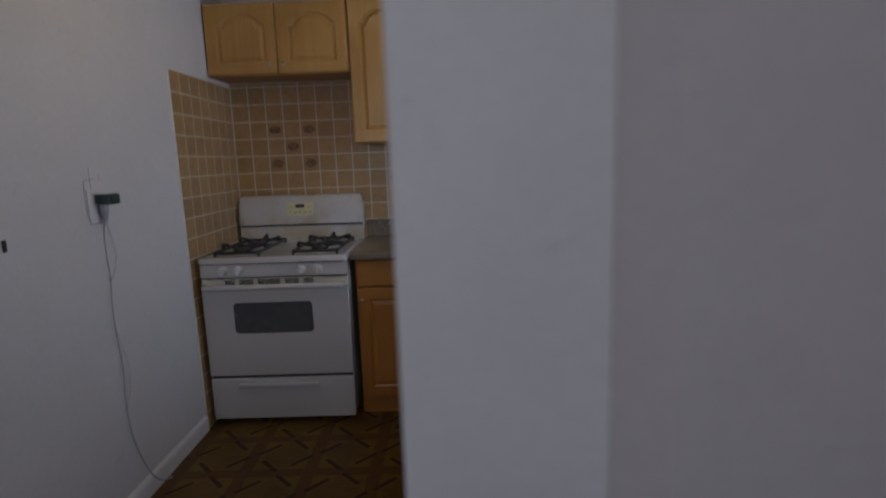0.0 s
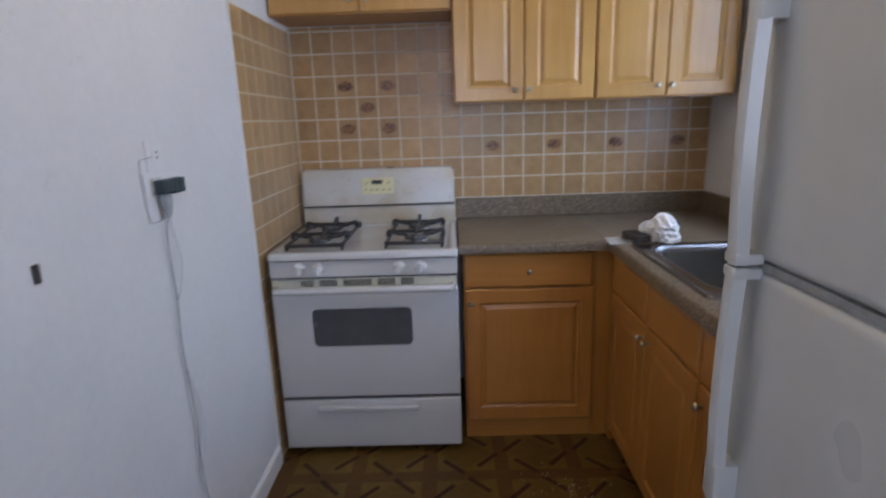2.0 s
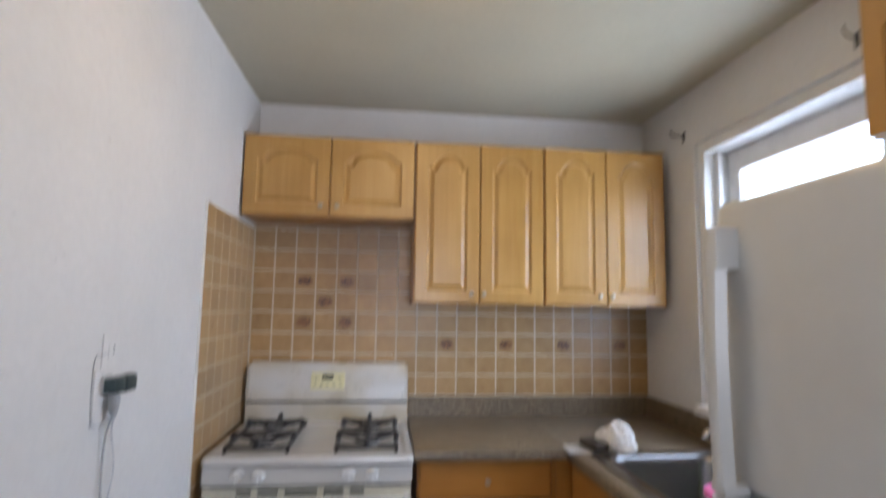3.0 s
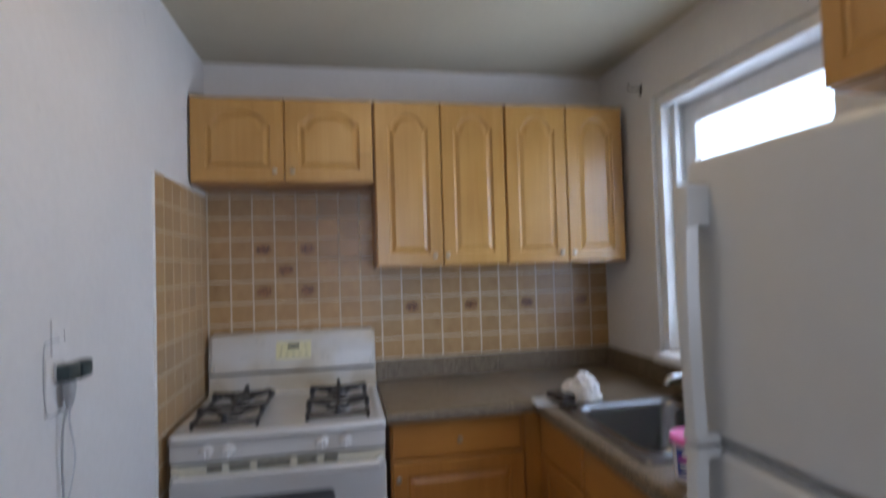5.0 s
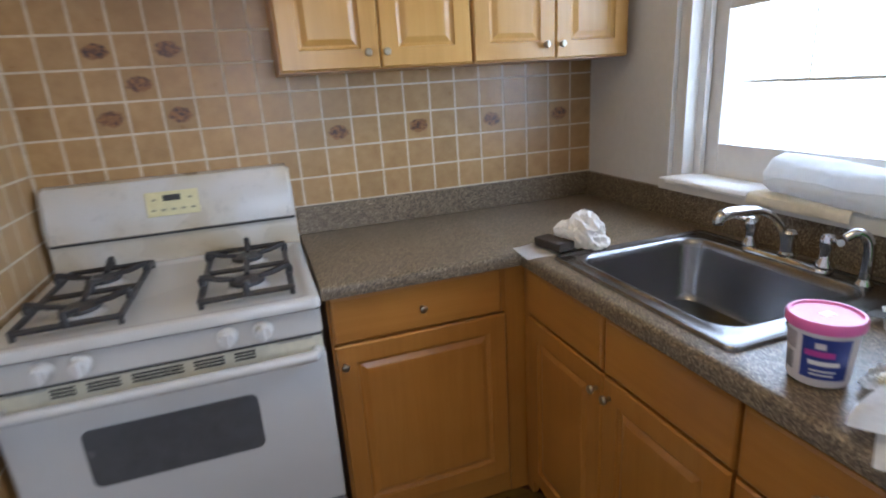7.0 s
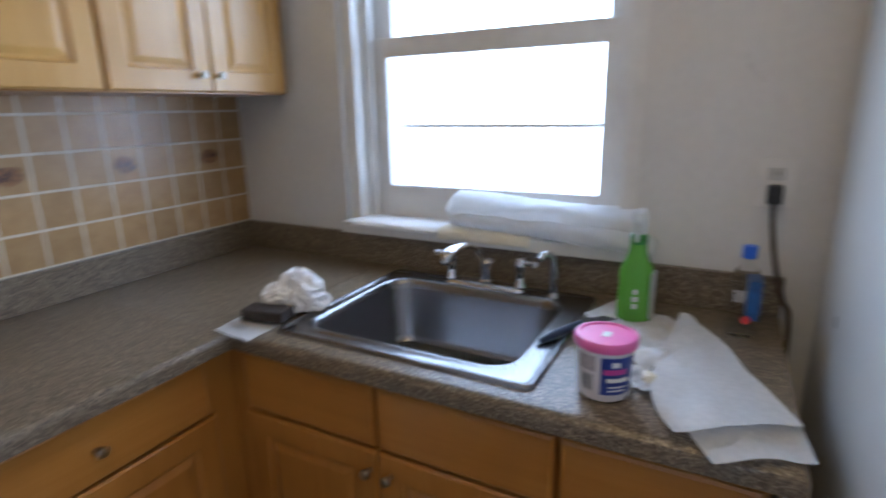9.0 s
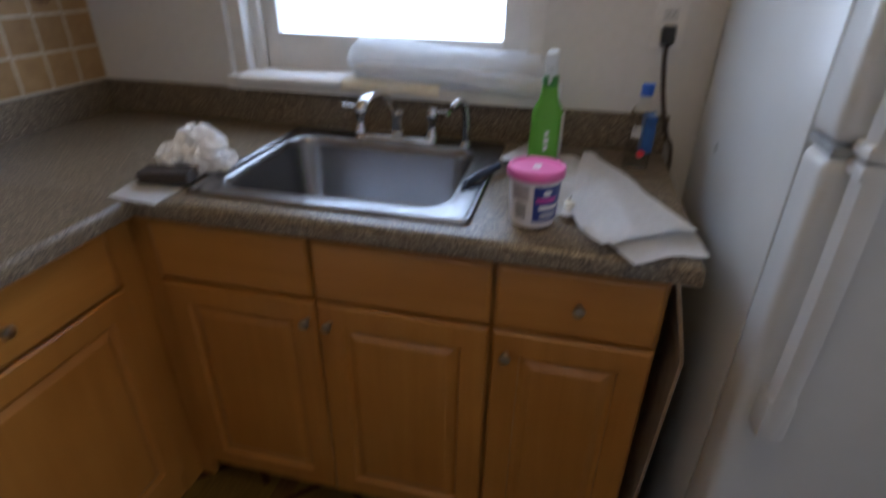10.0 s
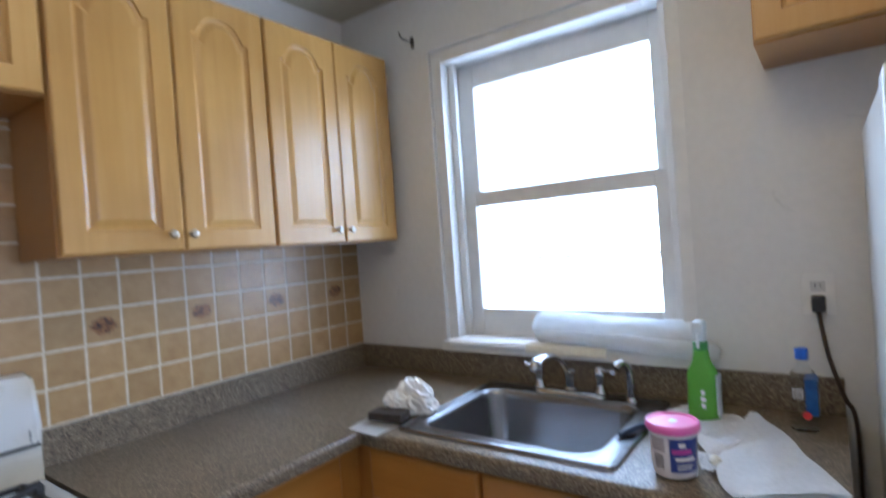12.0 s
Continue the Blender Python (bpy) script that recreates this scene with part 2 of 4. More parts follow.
VENT = plain("yellowed white plastic", (0.66, 0.64, 0.52), 0.4, 0, 0.08, 40)
DIFFUSER = Mat("lit light diffuser", 0.5)
DIFFUSER.set("Base Color", (0.8, 0.8, 0.78))
DIFFUSER.set("Emission Color", (1.0, 0.69, 0.31))
DIFFUSER.set("Emission Strength", LIGHT_PANEL)
DIFFUSER = DIFFUSER.m
PAPER = plain("white paper towel", (0.88, 0.875, 0.87), 0.9, 0, 0.05, 90, 0.5)


def translucent(name, color, rough, share, scale=14):
    """A thin milky surface that lets part of the light through."""
    k = Mat(name, rough)
    c = k.ramp(k.noise(scale, 4), [(0.3, tuple(a * 0.9 for a in color)), (0.7, color)])
    k.set("Base Color", c)
    tr = k.t.nodes.new("ShaderNodeBsdfTranslucent")
    k.put(tr.inputs["Color"], c)
    mx = k.t.nodes.new("ShaderNodeMixShader")
    mx.inputs[0].default_value = share
    k.t.links.new(k.b.outputs[0], mx.inputs[1])
    k.t.links.new(tr.outputs[0], mx.inputs[2])
    k.t.links.new(mx.outputs[0], k.t.nodes["Material Output"].inputs["Surface"])
    k.bump(k.noise(scale * 4, 3), 0.2, 0.002)
    return k.m


FOAM = translucent("milky plastic wrap", (0.93, 0.935, 0.94), 0.4, 0.6)
MILKY = translucent("milky plastic", (0.80, 0.82, 0.82), 0.35, 0.35)
CREAM_PAPER = plain("cream paper", (0.80, 0.75, 0.62), 0.85, 0, 0.06, 60, 0.4)
PINK = plain("pink plastic lid", (0.80, 0.16, 0.46), 0.35, 0, 0.06, 30)
TUB = plain("pale plastic tub", (0.74, 0.70, 0.71), 0.4, 0, 0.05, 30)
NAVY = plain("navy label", (0.025, 0.05, 0.27), 0.35, 0, 0.12, 60)
MAGENTA = plain("magenta print", (0.55, 0.06, 0.35), 0.4, 0, 0.1, 60)
WHITE_INK = plain("white print", (0.82, 0.82, 0.82), 0.4, 0, 0.05, 60)
GREY_INK = plain("grey print", (0.42, 0.38, 0.40), 0.5, 0, 0.2, 300)
BLACK_INK = plain("black print", (0.03, 0.03, 0.03), 0.5, 0, 0.1, 60)
GREEN_SOLID = translucent("green plastic", (0.18, 0.52, 0.07), 0.25, 0.25)
GREEN_DARK = plain("dark green plastic", (0.05, 0.26, 0.05), 0.3, 0, 0.1, 30)
CLEAR = see_through("clear plastic", (0.93, 0.96, 0.97), 0.05, 1.04)
PANE = see_through("window glass", (0.98, 0.99, 0.99), 0.0, 1.05)
DARK_BLUE = plain("dark blue plastic", (0.03, 0.045, 0.085), 0.35, 0, 0.15, 60)
BLUE = plain("blue plastic", (0.02, 0.10, 0.50), 0.35, 0, 0.1, 40)
SKY_BLUE = plain("blue printed film", (0.02, 0.09, 0.30), 0.3, 0, 0.35, 40)
RED = plain("red print", (0.70, 0.05, 0.06), 0.4, 0, 0.1, 60)
SPONGE = plain("dark sanding sponge", (0.055, 0.045, 0.04), 0.95, 0, 0.4, 200, 0.8)
CORD_GREY = plain("grey cord", (0.34, 0.35, 0.36), 0.5, 0, 0.1, 60)
CORD_PALE = plain("pale grey cord", (0.52, 0.53, 0.55), 0.5, 0, 0.1, 60)
CORD_BROWN = plain("dark brown cord", (0.05, 0.032, 0.025), 0.5, 0, 0.2, 60)
CARDBOARD = plain("brown fibreboard", (0.35, 0.25, 0.16), 0.8, 0, 0.15, 30, 0.3)
TAPE = plain("yellowed tape", (0.60, 0.585, 0.52), 0.5, 0, 0.12, 80)
RENDER_COAT = plain("pale stucco", (0.55, 0.52, 0.47), 0.9, 0, 0.12, 1.5, 0.3)
ROOFING = plain("grey roofing", (0.22, 0.22, 0.23), 0.9, 0, 0.2, 3, 0.3)
ASPHALT = plain("grey yard concrete", (0.30, 0.29, 0.28), 0.9, 0, 0.2, 0.7, 0.3)

# ---- mesh helpers ----
ORIGIN = {}


def thing(name, at, label, category, group="", kind=""):
    ob = new(name)
    ob.location = at
    ORIGIN[ob] = Vector(at)
    return tagged(ob, label, category, group, kind)


def part(name, bm, material, parent=None, label="", smooth=False):
    """Links a bmesh, given in world metres, as one mesh under parent."""
    origin = ORIGIN.get(parent, Vector())
    bmesh.ops.translate(bm, verts=bm.verts, vec=-origin)
    bmesh.ops.recalc_face_normals(bm, faces=bm.faces)
    me = bpy.data.meshes.new(name)
    bm.to_mesh(me)
    bm.free()
    me.materials.append(material)
    if smooth:
        me.shade_smooth()
        if smooth != "all":
            me.set_sharp_from_angle(angle=radians(38))
    ob = new(name, me)
    ORIGIN[ob] = origin
    if parent:
        ob.parent = parent
    if label:
        ob["label"] = label
    return ob


def solid(name, bm, material, label, category, group="", kind="", smooth=False):
    return tagged(part(name, bm, material, None, "", smooth), label, category, group, kind)


def box(x0, x1, y0, y1, z0, z1, bevel=0.0, seg=2, bm=None):
    own = bmesh.new()
    bmesh.ops.create_cube(own, size=1)
    for v in own.verts:
        v.co = Vector(((x0 + x1) / 2 + v.co.x * (x1 - x0), (y0 + y1) / 2 + v.co.y * (y1 - y0), (z0 + z1) / 2 + v.co.z * (z1 - z0)))
    if bevel:
        bmesh.ops.bevel(own, geom=list(own.edges), offset=bevel, segments=seg, affect="EDGES", profile=0.6)
    return own if bm is None else merge(bm, own)


def merge(a, b):
    """Adds b to a."""
    keep = {}
    for v in b.verts:
        keep[v] = a.verts.new(v.co)
    for f in b.faces:
        try:
            a.faces.new([keep[v] for v in f.verts])
        except ValueError:
            pass
    b.free()
    return a


def rings(loops, close=True, cap0=True, cap1=True):
    """A skin over loops of points that have the same count."""
    bm = bmesh.new()
    rows = [[bm.verts.new(p) for p in loop] for loop in loops]
    n = len(rows[0])
    for a, b in zip(rows, rows[1:]):
        for i in range(n if close else n - 1):
            j = (i + 1) % n
            bm.faces.new((a[i], a[j], b[j], b[i]))
    if cap0:
        bm.faces.new(rows[0][::-1])
    if cap1:
        bm.faces.new(rows[-1])
    return bm


def lathe(profile, at, n=28, axis="z"):
    """Turns (radius, height) pairs round an axis through at."""
    loops = []
    for r, h in profile:
        ring = []
        for i in range(n):
            a = 2 * math.pi * i / n
            p = (r * math.cos(a), r * math.sin(a), h)
            if axis == "-y":
                p = (p[0], -h, p[1])
            elif axis == "-x":
                p = (-h, p[0], p[1])
            elif axis == "x":
                p = (h, p[0], p[1])
            ring.append(Vector(at) + Vector(p))
        loops.append(ring)
    return rings(loops)


def tube(points, r, n=10, steps=8):
    """A round tube along a smooth line through points; r is one radius or one a point."""
    pts = [Vector(p) for p in points]
    radii = list(r) if isinstance(r, (list, tuple)) else [r] * len(pts)
    line, rr = [], []
    for i in range(len(pts) - 1):
        p0, p1, p2, p3 = pts[max(i - 1, 0)], pts[i], pts[i + 1], pts[min(i + 2, len(pts) - 1)]
        for s in range(steps):
            t = s / steps
            line.append(0.5 * ((2 * p1) + (p2 - p0) * t + (2 * p0 - 5 * p1 + 4 * p2 - p3) * t * t + (3 * p1 - p0 - 3 * p2 + p3) * t ** 3))
            rr.append(radii[i] * (1 - t) + radii[i + 1] * t)
    line.append(pts[-1])
    rr.append(radii[-1])
    loops, side = [], None
    for i, p in enumerate(line):
        d = (line[min(i + 1, len(line) - 1)] - line[max(i - 1, 0)]).normalized()
        if side is None:
            side = d.orthogonal().normalized()
        side = (side - d * side.dot(d)).normalized()
        up = d.cross(side)
        loops.append([p + rr[i] * (side * math.cos(2 * math.pi * k / n) + up * math.sin(2 * math.pi * k / n)) for k in range(n)])
    return rings(loops)


def rounded(x0, x1, y0, y1, r, n=6):
    """A rounded rectangle's outline, anticlockwise."""
    out = []
    for cx, cy, a0 in ((x1 - r, y0 + r, -90), (x1 - r, y1 - r, 0), (x0 + r, y1 - r, 90), (x0 + r, y0 + r, 180)):
        for i in range(n + 1):
            a = radians(a0 + 90 * i / n)
            out.append((cx + r * math.cos(a), cy + r * math.sin(a)))
    return out


def wall_with_hole(axis, at0, at1, a0, a1, z0, z1, hole):
    """A slab across axis between at0 and at1 with one opening (b0, b1, zb0, zb1)."""
    b0, b1, h0, h1 = hole
    bm = bmesh.new()
    pieces = ((a0, b0, z0, z1), (b1, a1, z0, z1), (b0, b1, z0, h0), (b0, b1, h1, z1))
    for p0, p1, q0, q1 in pieces:
        if p1 - p0 > 1e-4 and q1 - q0 > 1e-4:
            if axis == "x":
                box(at0, at1, p0, p1, q0, q1, bm=bm)
            else:
                box(p0, p1, at0, at1, q0, q1, bm=bm)
    bmesh.ops.remove_doubles(bm, verts=bm.verts, dist=1e-5)
    return bm


# ---- the room ----
W, H = 2.07, 2.5            # the window wall's plane, the ceiling
STUB = -2.745               # near face of the short wall beside the fridge
SIDE = -4.7                 # the hall's end


def room():
    plan = [(-0.14, SIDE - 0.15), (3.05, SIDE - 0.15), (3.05, STUB + 0.12), (W + 0.24, STUB + 0.12), (W + 0.24, 0.15), (-0.14, 0.15)]

    def slab(z0, z1):
        return rings([[(x, y, z) for x, y in plan] for z in (z0, z1)])

    solid("floor", slab(-0.12, 0.0), VINYL, "brown printed vinyl floor with pinwheel parquet pattern", "floor", kind="structure")
    solid("ceiling", slab(H, H + 0.15), CEIL, "plain cream painted plaster ceiling", "ceiling", kind="structure")
    left = solid("wall_left", box(-0.14, 0, SIDE - 0.15, 0.15, 0, H), WALL, "white painted plaster wall with scuffs", "wall", kind="structure")
    back = solid("wall_back", box(0, W, 0, 0.15, 0, H), WALL, "white painted wall behind the stove", "wall", kind="structure")
    win = wall_with_hole("x", W, W + 0.24, STUB, 0.15, 0, H, (-1.44, -0.485, 1.035, 2.235))
    solid("wall_window", win, WALL, "white painted wall round the window", "wall", kind="structure")
    stub = rings([[(1.508, STUB, z), (1.508, STUB + 0.12, z), (1.262, STUB + 0.12, z), (1.256, STUB + 0.118, z), (1.254, STUB + 0.112, z), (1.254, STUB + 0.008, z), (1.256, STUB + 0.002, z), (1.262, STUB, z)] for z in (0, H)])
    solid("wall_stub", stub, WALL, "short white wall beside the refrigerator", "wall", kind="structure")
    solid("wall_jog", rings([[(1.509, STUB + 0.12, z), (1.509, STUB - 0.0005, z), (1.562, STUB - 0.055, z), (3.06, STUB - 0.055, z), (3.06, STUB + 0.12, z)] for z in (0, H)]), WALL_DARKER, "painted hall wall in a darker tone", "wall", kind="structure")
    solid("wall_hall_side", box(2.9, 3.05, SIDE, STUB - 0.057, 0, H), WALL, "white painted hall wall", "wall", kind="structure")
    # unseen rear wall; its opening is added for the fill lamp
    rear = wall_with_hole("y", SIDE - 0.15, SIDE, 0, 3.05, 0, H, (0.45, 1.59, 1.08, 2.22))
    solid("wall_hall_rear", rear, WALL, "white painted unseen hall wall with an added opening for the fill lamp", "wall", kind="structure")
    solid("trim", box(1.84, 1.93, STUB - 0.073, STUB - 0.0555, 0, 2.06, 0.004), TRIM, "white painted wooden casing on the hall wall", "trim", kind="structure")
    # low skirting along the bare part of the left wall
    loops = [[(0, y, 0), (0.014, y, 0), (0.014, y, 0.062), (0.011, y, 0.074), (0.005, y, 0.08), (0, y, 0.084)] for y in (-2.238, -0.735)]
    solid("baseboard", rings(loops), TRIM, "white painted low wooden baseboard", "baseboard", kind="structure")
    # door casing further along the left wall
    casing = box(0, 0.022, -2.33, -2.24, 0, 2.1, 0.004)
    solid("trim", casing, TRIM, "white painted wooden door casing", "trim", kind="structure")
    solid("door_1", box(0, 0.012, -3.1, -2.333, 0.01, 2.06, 0.003), TRIM, "white painted flush door", "door", kind="structure")
    return left, back


LEFT, BACK = room()


def window():
    y0, y1, z0, z1 = -1.44, -0.485, 1.035, 2.235
    w = solid("window_1", box(2.09, 2.26, y0, y0 + 0.045, z0, z1, 0.003), TRIM, "white double-hung window with bright daylight behind", "window", kind="structure")
    part("window_frame", box(2.09, 2.26, y1 - 0.045, y1, z0, z1, 0.003), TRIM, w)
    part("window_frame", box(2.09, 2.26, y0 + 0.045, y1 - 0.045, z1 - 0.05, z1, 0.003), TRIM, w)
    part("window_stop", box(2.14, 2.162, y1 - 0.075, y1 - 0.045, z0, z1 - 0.05, 0.003), TRIM, w)
    part("window_stop", box(2.14, 2.162, y0 + 0.045, y0 + 0.075, z0, z1 - 0.05, 0.003), TRIM, w)
    sill = box(2.03, 2.30, y0, y1, 1.0175, z0 + 0.022, 0.005)
    part("window_sill", sill, TRIM, w)

    def sash(x, za, zb, rail_low, rail_high, name):
        a, b = y0 + 0.047, y1 - 0.047
        s = part(name, box(x, x + 0.034, a, a + 0.075, za, zb, 0.004), TRIM, w)
        part("stile", box(x, x + 0.034, b - 0.075, b, za, zb, 0.004), TRIM, s)
        part("rail", box(x, x + 0.034, a + 0.075, b - 0.075, za, za + rail_low, 0.004), TRIM, s)
        part("rail", box(x, x + 0.034, a + 0.075, b - 0.075, zb - rail_high, zb, 0.004), TRIM, s)
        g = part("pane", box(x + 0.014, x + 0.018, a + 0.07, b - 0.07, za + rail_low - 0.005, zb - rail_high + 0.005), PANE, s)
        g.visible_shadow = False

    sash(2.167, z0 + 0.026, 1.652, 0.110, 0.062, "lower_sash")
    sash(2.206, 1.60, 2.185, 0.056, 0.095, "upper_sash")
    part("storm_rail", box(2.232, 2.244, y0 + 0.047, y1 - 0.047, 1.362, 1.373), TRIM, w)
    for y in (-0.847, -1.109):
        part("muntin", box(2.236, 2.241, y - 0.0025, y + 0.0025, 1.373, 1.60), TRIM, w)
    # curtain rod hooks on the wall by the upper corners
    for y, lean in ((-0.412, 0.02), (-1.36, -0.012)):
        hook = thing("curtain_hook", (W, y, 2.3), "small dark metal curtain rod hook on the wall", "hook", "curtain hooks")
        part("plate", box(W - 0.004, W, y - 0.008, y + 0.008, 2.272, 2.318, 0.001), IRON, hook)
        part("arm", tube([(W, y, 2.30), (W - 0.035, y + lean * 0.5, 2.302), (W - 0.052, y + lean, 2.310), (W - 0.058, y + lean, 2.328)], 0.0032), IRON, hook, smooth=True)
        part("screw", lathe([(0.004, 0.004), (0.004, 0.006), (0.002, 0.007)], (W, y, 2.281), 10, "-x"), NICKEL, hook)


window()


def ceiling_light():
    c = thing("ceiling_light", (0.82, -1.51, H), "square lit ceiling light with a warm white diffuser", "ceiling light")
    part("frame", box(0.56, 1.08, -1.78, -1.235, H - 0.018, H - 0.001, 0.004), TRIM, c)
    loops = []
    for ins, z in ((0.012, H - 0.018), (0.012, H - 0.06), (0.02, H - 0.072), (0.035, H - 0.078)):
        loops.append([(x, y, z) for x, y in rounded(0.56 + ins, 1.08 - ins, -1.78 + ins, -1.235 - ins, 0.03)])
    part("diffuser", rings(loops), DIFFUSER, c, smooth=True)


ceiling_light()

# ---- kitchen units ----
ROT_X = Matrix.Rotation(radians(-90), 4, "Z")     # local front -y turned to face -x


def at_back(x, z, y):
    return Matrix.Translation((x, y, z))


def at_side(y, z, x):
    return Matrix.Translation((x, y, z)) @ ROT_X


def panel_door(w, h, m, arch=0.0, rail=0.058, t=0.02):
    """A raised-panel door: frame, sunk groove and raised field, the top of the field arched."""

    def outline(ins, n=12):
        x0, x1, z0, z1 = rail + ins, w - rail - ins, rail + ins, h - rail - ins
        if not arch:
            n = 1
        pts = [(x0, z0), (x1, z0)]
        shoulder = min(0.022, (x1 - x0) * 0.12) if arch else 0
        spring = z1 - arch
        for i in range(n + 1):
            s = i / n
            x = x1 - (x1 - x0) * s
            if arch:
                c = (x - (x0 + x1) / 2) / ((x1 - x0) / 2 - shoulder)
                z = spring if abs(c) >= 1 else spring + 0.006 + (arch - 0.006) * (1 - abs(c) ** 2.3) ** 0.62
            else:
                z = z1
            pts.append((x, z))
        return pts

    def edge(ins):
        ref = outline(0)
        n = len(ref) - 3
        pts = [(ins, ins), (w - ins, ins)]
        for i in range(n + 1):
            pts.append((w - ins - (w - 2 * ins) * i / n, h - ins))
        return pts

    loops = [[(x, 0.0, z) for x, z in edge(0)], [(x, -t + 0.005, z) for x, z in edge(0)], [(x, -t, z) for x, z in edge(0.005)]]
    for ins, depth in ((0, t), (0.003, t - 0.006), (0.010, t - 0.0085), (0.013, t - 0.0085), (0.028, t - 0.002), (0.032, t - 0.0012)):
        loops.append([(x, -depth, z) for x, z in outline(ins)])
    bm = rings(loops)
    bm.transform(m)
    return bm


def slab_front(w, h, m, t=0.02):
    loops = []
    for ins, d in ((0, 0), (0, t - 0.008), (0.003, t - 0.003), (0.009, t)):
        loops.append([(x, -d, z) for x, z in ((ins, ins), (w - ins, ins), (w - ins, h - ins), (ins, h - ins))])
    bm = rings(loops)
    bm.transform(m)
    return bm


def knob(m, parent):
    bm = lathe([(0.006, 0.0), (0.0055, 0.008), (0.0065, 0.012), (0.0108, 0.016), (0.0122, 0.020), (0.0102, 0.025), (0.0035, 0.027)], (0, 0, 0), 18, "-y")
    bm.transform(m)
    part("knob", bm, NICKEL, parent, "small satin nickel knob", smooth=True)


def carcass(w, h, d, m, parent, wood_face, side=0.018, open_top=False):
    """The unit's boards, each one a part."""
    top = h if open_top else h - side
    boards = [("side_panel", (0, side, 0, d, 0, h)), ("side_panel", (w - side, w, 0, d, 0, h)), ("bottom_panel", (side, w - side, 0.0165, d, 0, side)),
              ("back_panel", (side, w - side, d - 0.008, d, side, top)), ("face_frame", (side, w - side, 0.0005, 0.016, 0, h))]
    if not open_top:
        boards.append(("top_panel", (side, w - side, 0.0165, d, h - side, h)))
    for name, b in boards:
        bm = box(*b)
        bm.transform(m)
        part(name, bm, wood_face, parent)


def wall_unit(m, w, h, d, doors, arch, label, group="wall cabinets"):
    """doors: (x, width, knob x) along the unit."""
    c = thing("wall_cabinet", m.translation, label, "cabinet", group)
    carcass(w, h, d, m, c, MAPLE_SHADED)
    for x, dw, kx in doors:
        dm = m @ Matrix.Translation((x, -0.002, 0.004))
        door = part("door", panel_door(dw, h - 0.008, dm, arch), MAPLE_GLARE, c)
        knob(m @ Matrix.Translation((kx, -0.022, 0.05)), door)
    return c


def wall_units():
    y = -0.272
    g = 0.003
    z, top = 1.479, 2.25
    wall_unit(at_back(0.006, 1.868, y), 0.785, top - 1.868, 0.268, ((g, 0.3895, 0.355), (0.3955, 0.3865, 0.43)), 0.055,
              "honey maple wall cabinet above the stove, two arched doors")
    wall_unit(at_back(0.795, z, y), 0.622, top - z, 0.268, ((g, 0.305, 0.268), (0.312, 0.306, 0.327)), 0.062,
              "tall honey maple wall cabinet with two arched doors")
    wall_unit(at_back(1.419, z, y), 0.613, top - z, 0.268, ((g, 0.305, 0.266), (0.311, 0.298, 0.328)), 0.062,
              "tall honey maple wall cabinet beside the window wall")
    wall_unit(at_side(-1.655, 1.872, W - 0.272), 0.80, 0.37, 0.268, ((g, 0.394, 0.36), (0.402, 0.394, 0.437)), 0.055,
              "honey maple wall cabinet hung above the refrigerator")
    # filler screw on top of the units
    nail = lathe([(0.006, 0), (0.006, 0.012), (0.003, 0.02)], (1.0, -0.2, 2.25), 10)
    solid("bracket_screw", nail, IRON, "dark screw head on top of the cabinet", "screw", smooth=True)


wall_units()


def base_unit(m, w, drawers, doors, label, d=0.55, kick=True):
    """Fronts as (x, z, width, height, (knob x, knob z) or None)."""
    c = thing("base_cabinet", m.translation, label, "cabinet", "base cabinets")
    body = m @ Matrix.Translation((0, 0, 0.085))
    carcass(w, 0.787, d, body, c, MAPLE, open_top=True)
    bm = box(0.0, w, 0.045 if kick else 0.004, 0.06, 0.0, 0.084)
    bm.transform(m)
    part("toe_kick", bm, MAPLE_H if not kick else MAPLE_SHADED, c)
    for x, z, fw, fh, kn in drawers:
        f = part("drawer_front", slab_front(fw, fh, m @ Matrix.Translation((x, -0.002, z))), MAPLE_H, c)
        if kn:
            knob(m @ Matrix.Translation((kn[0], -0.022, kn[1])), f)
    for x, z, fw, fh, kn in doors:
        f = part("door", panel_door(fw, fh, m @ Matrix.Translation((x, -0.002, z)), 0.0), MAPLE, c)
        knob(m @ Matrix.Translation((kn[0], -0.022, kn[1])), f)
    return c


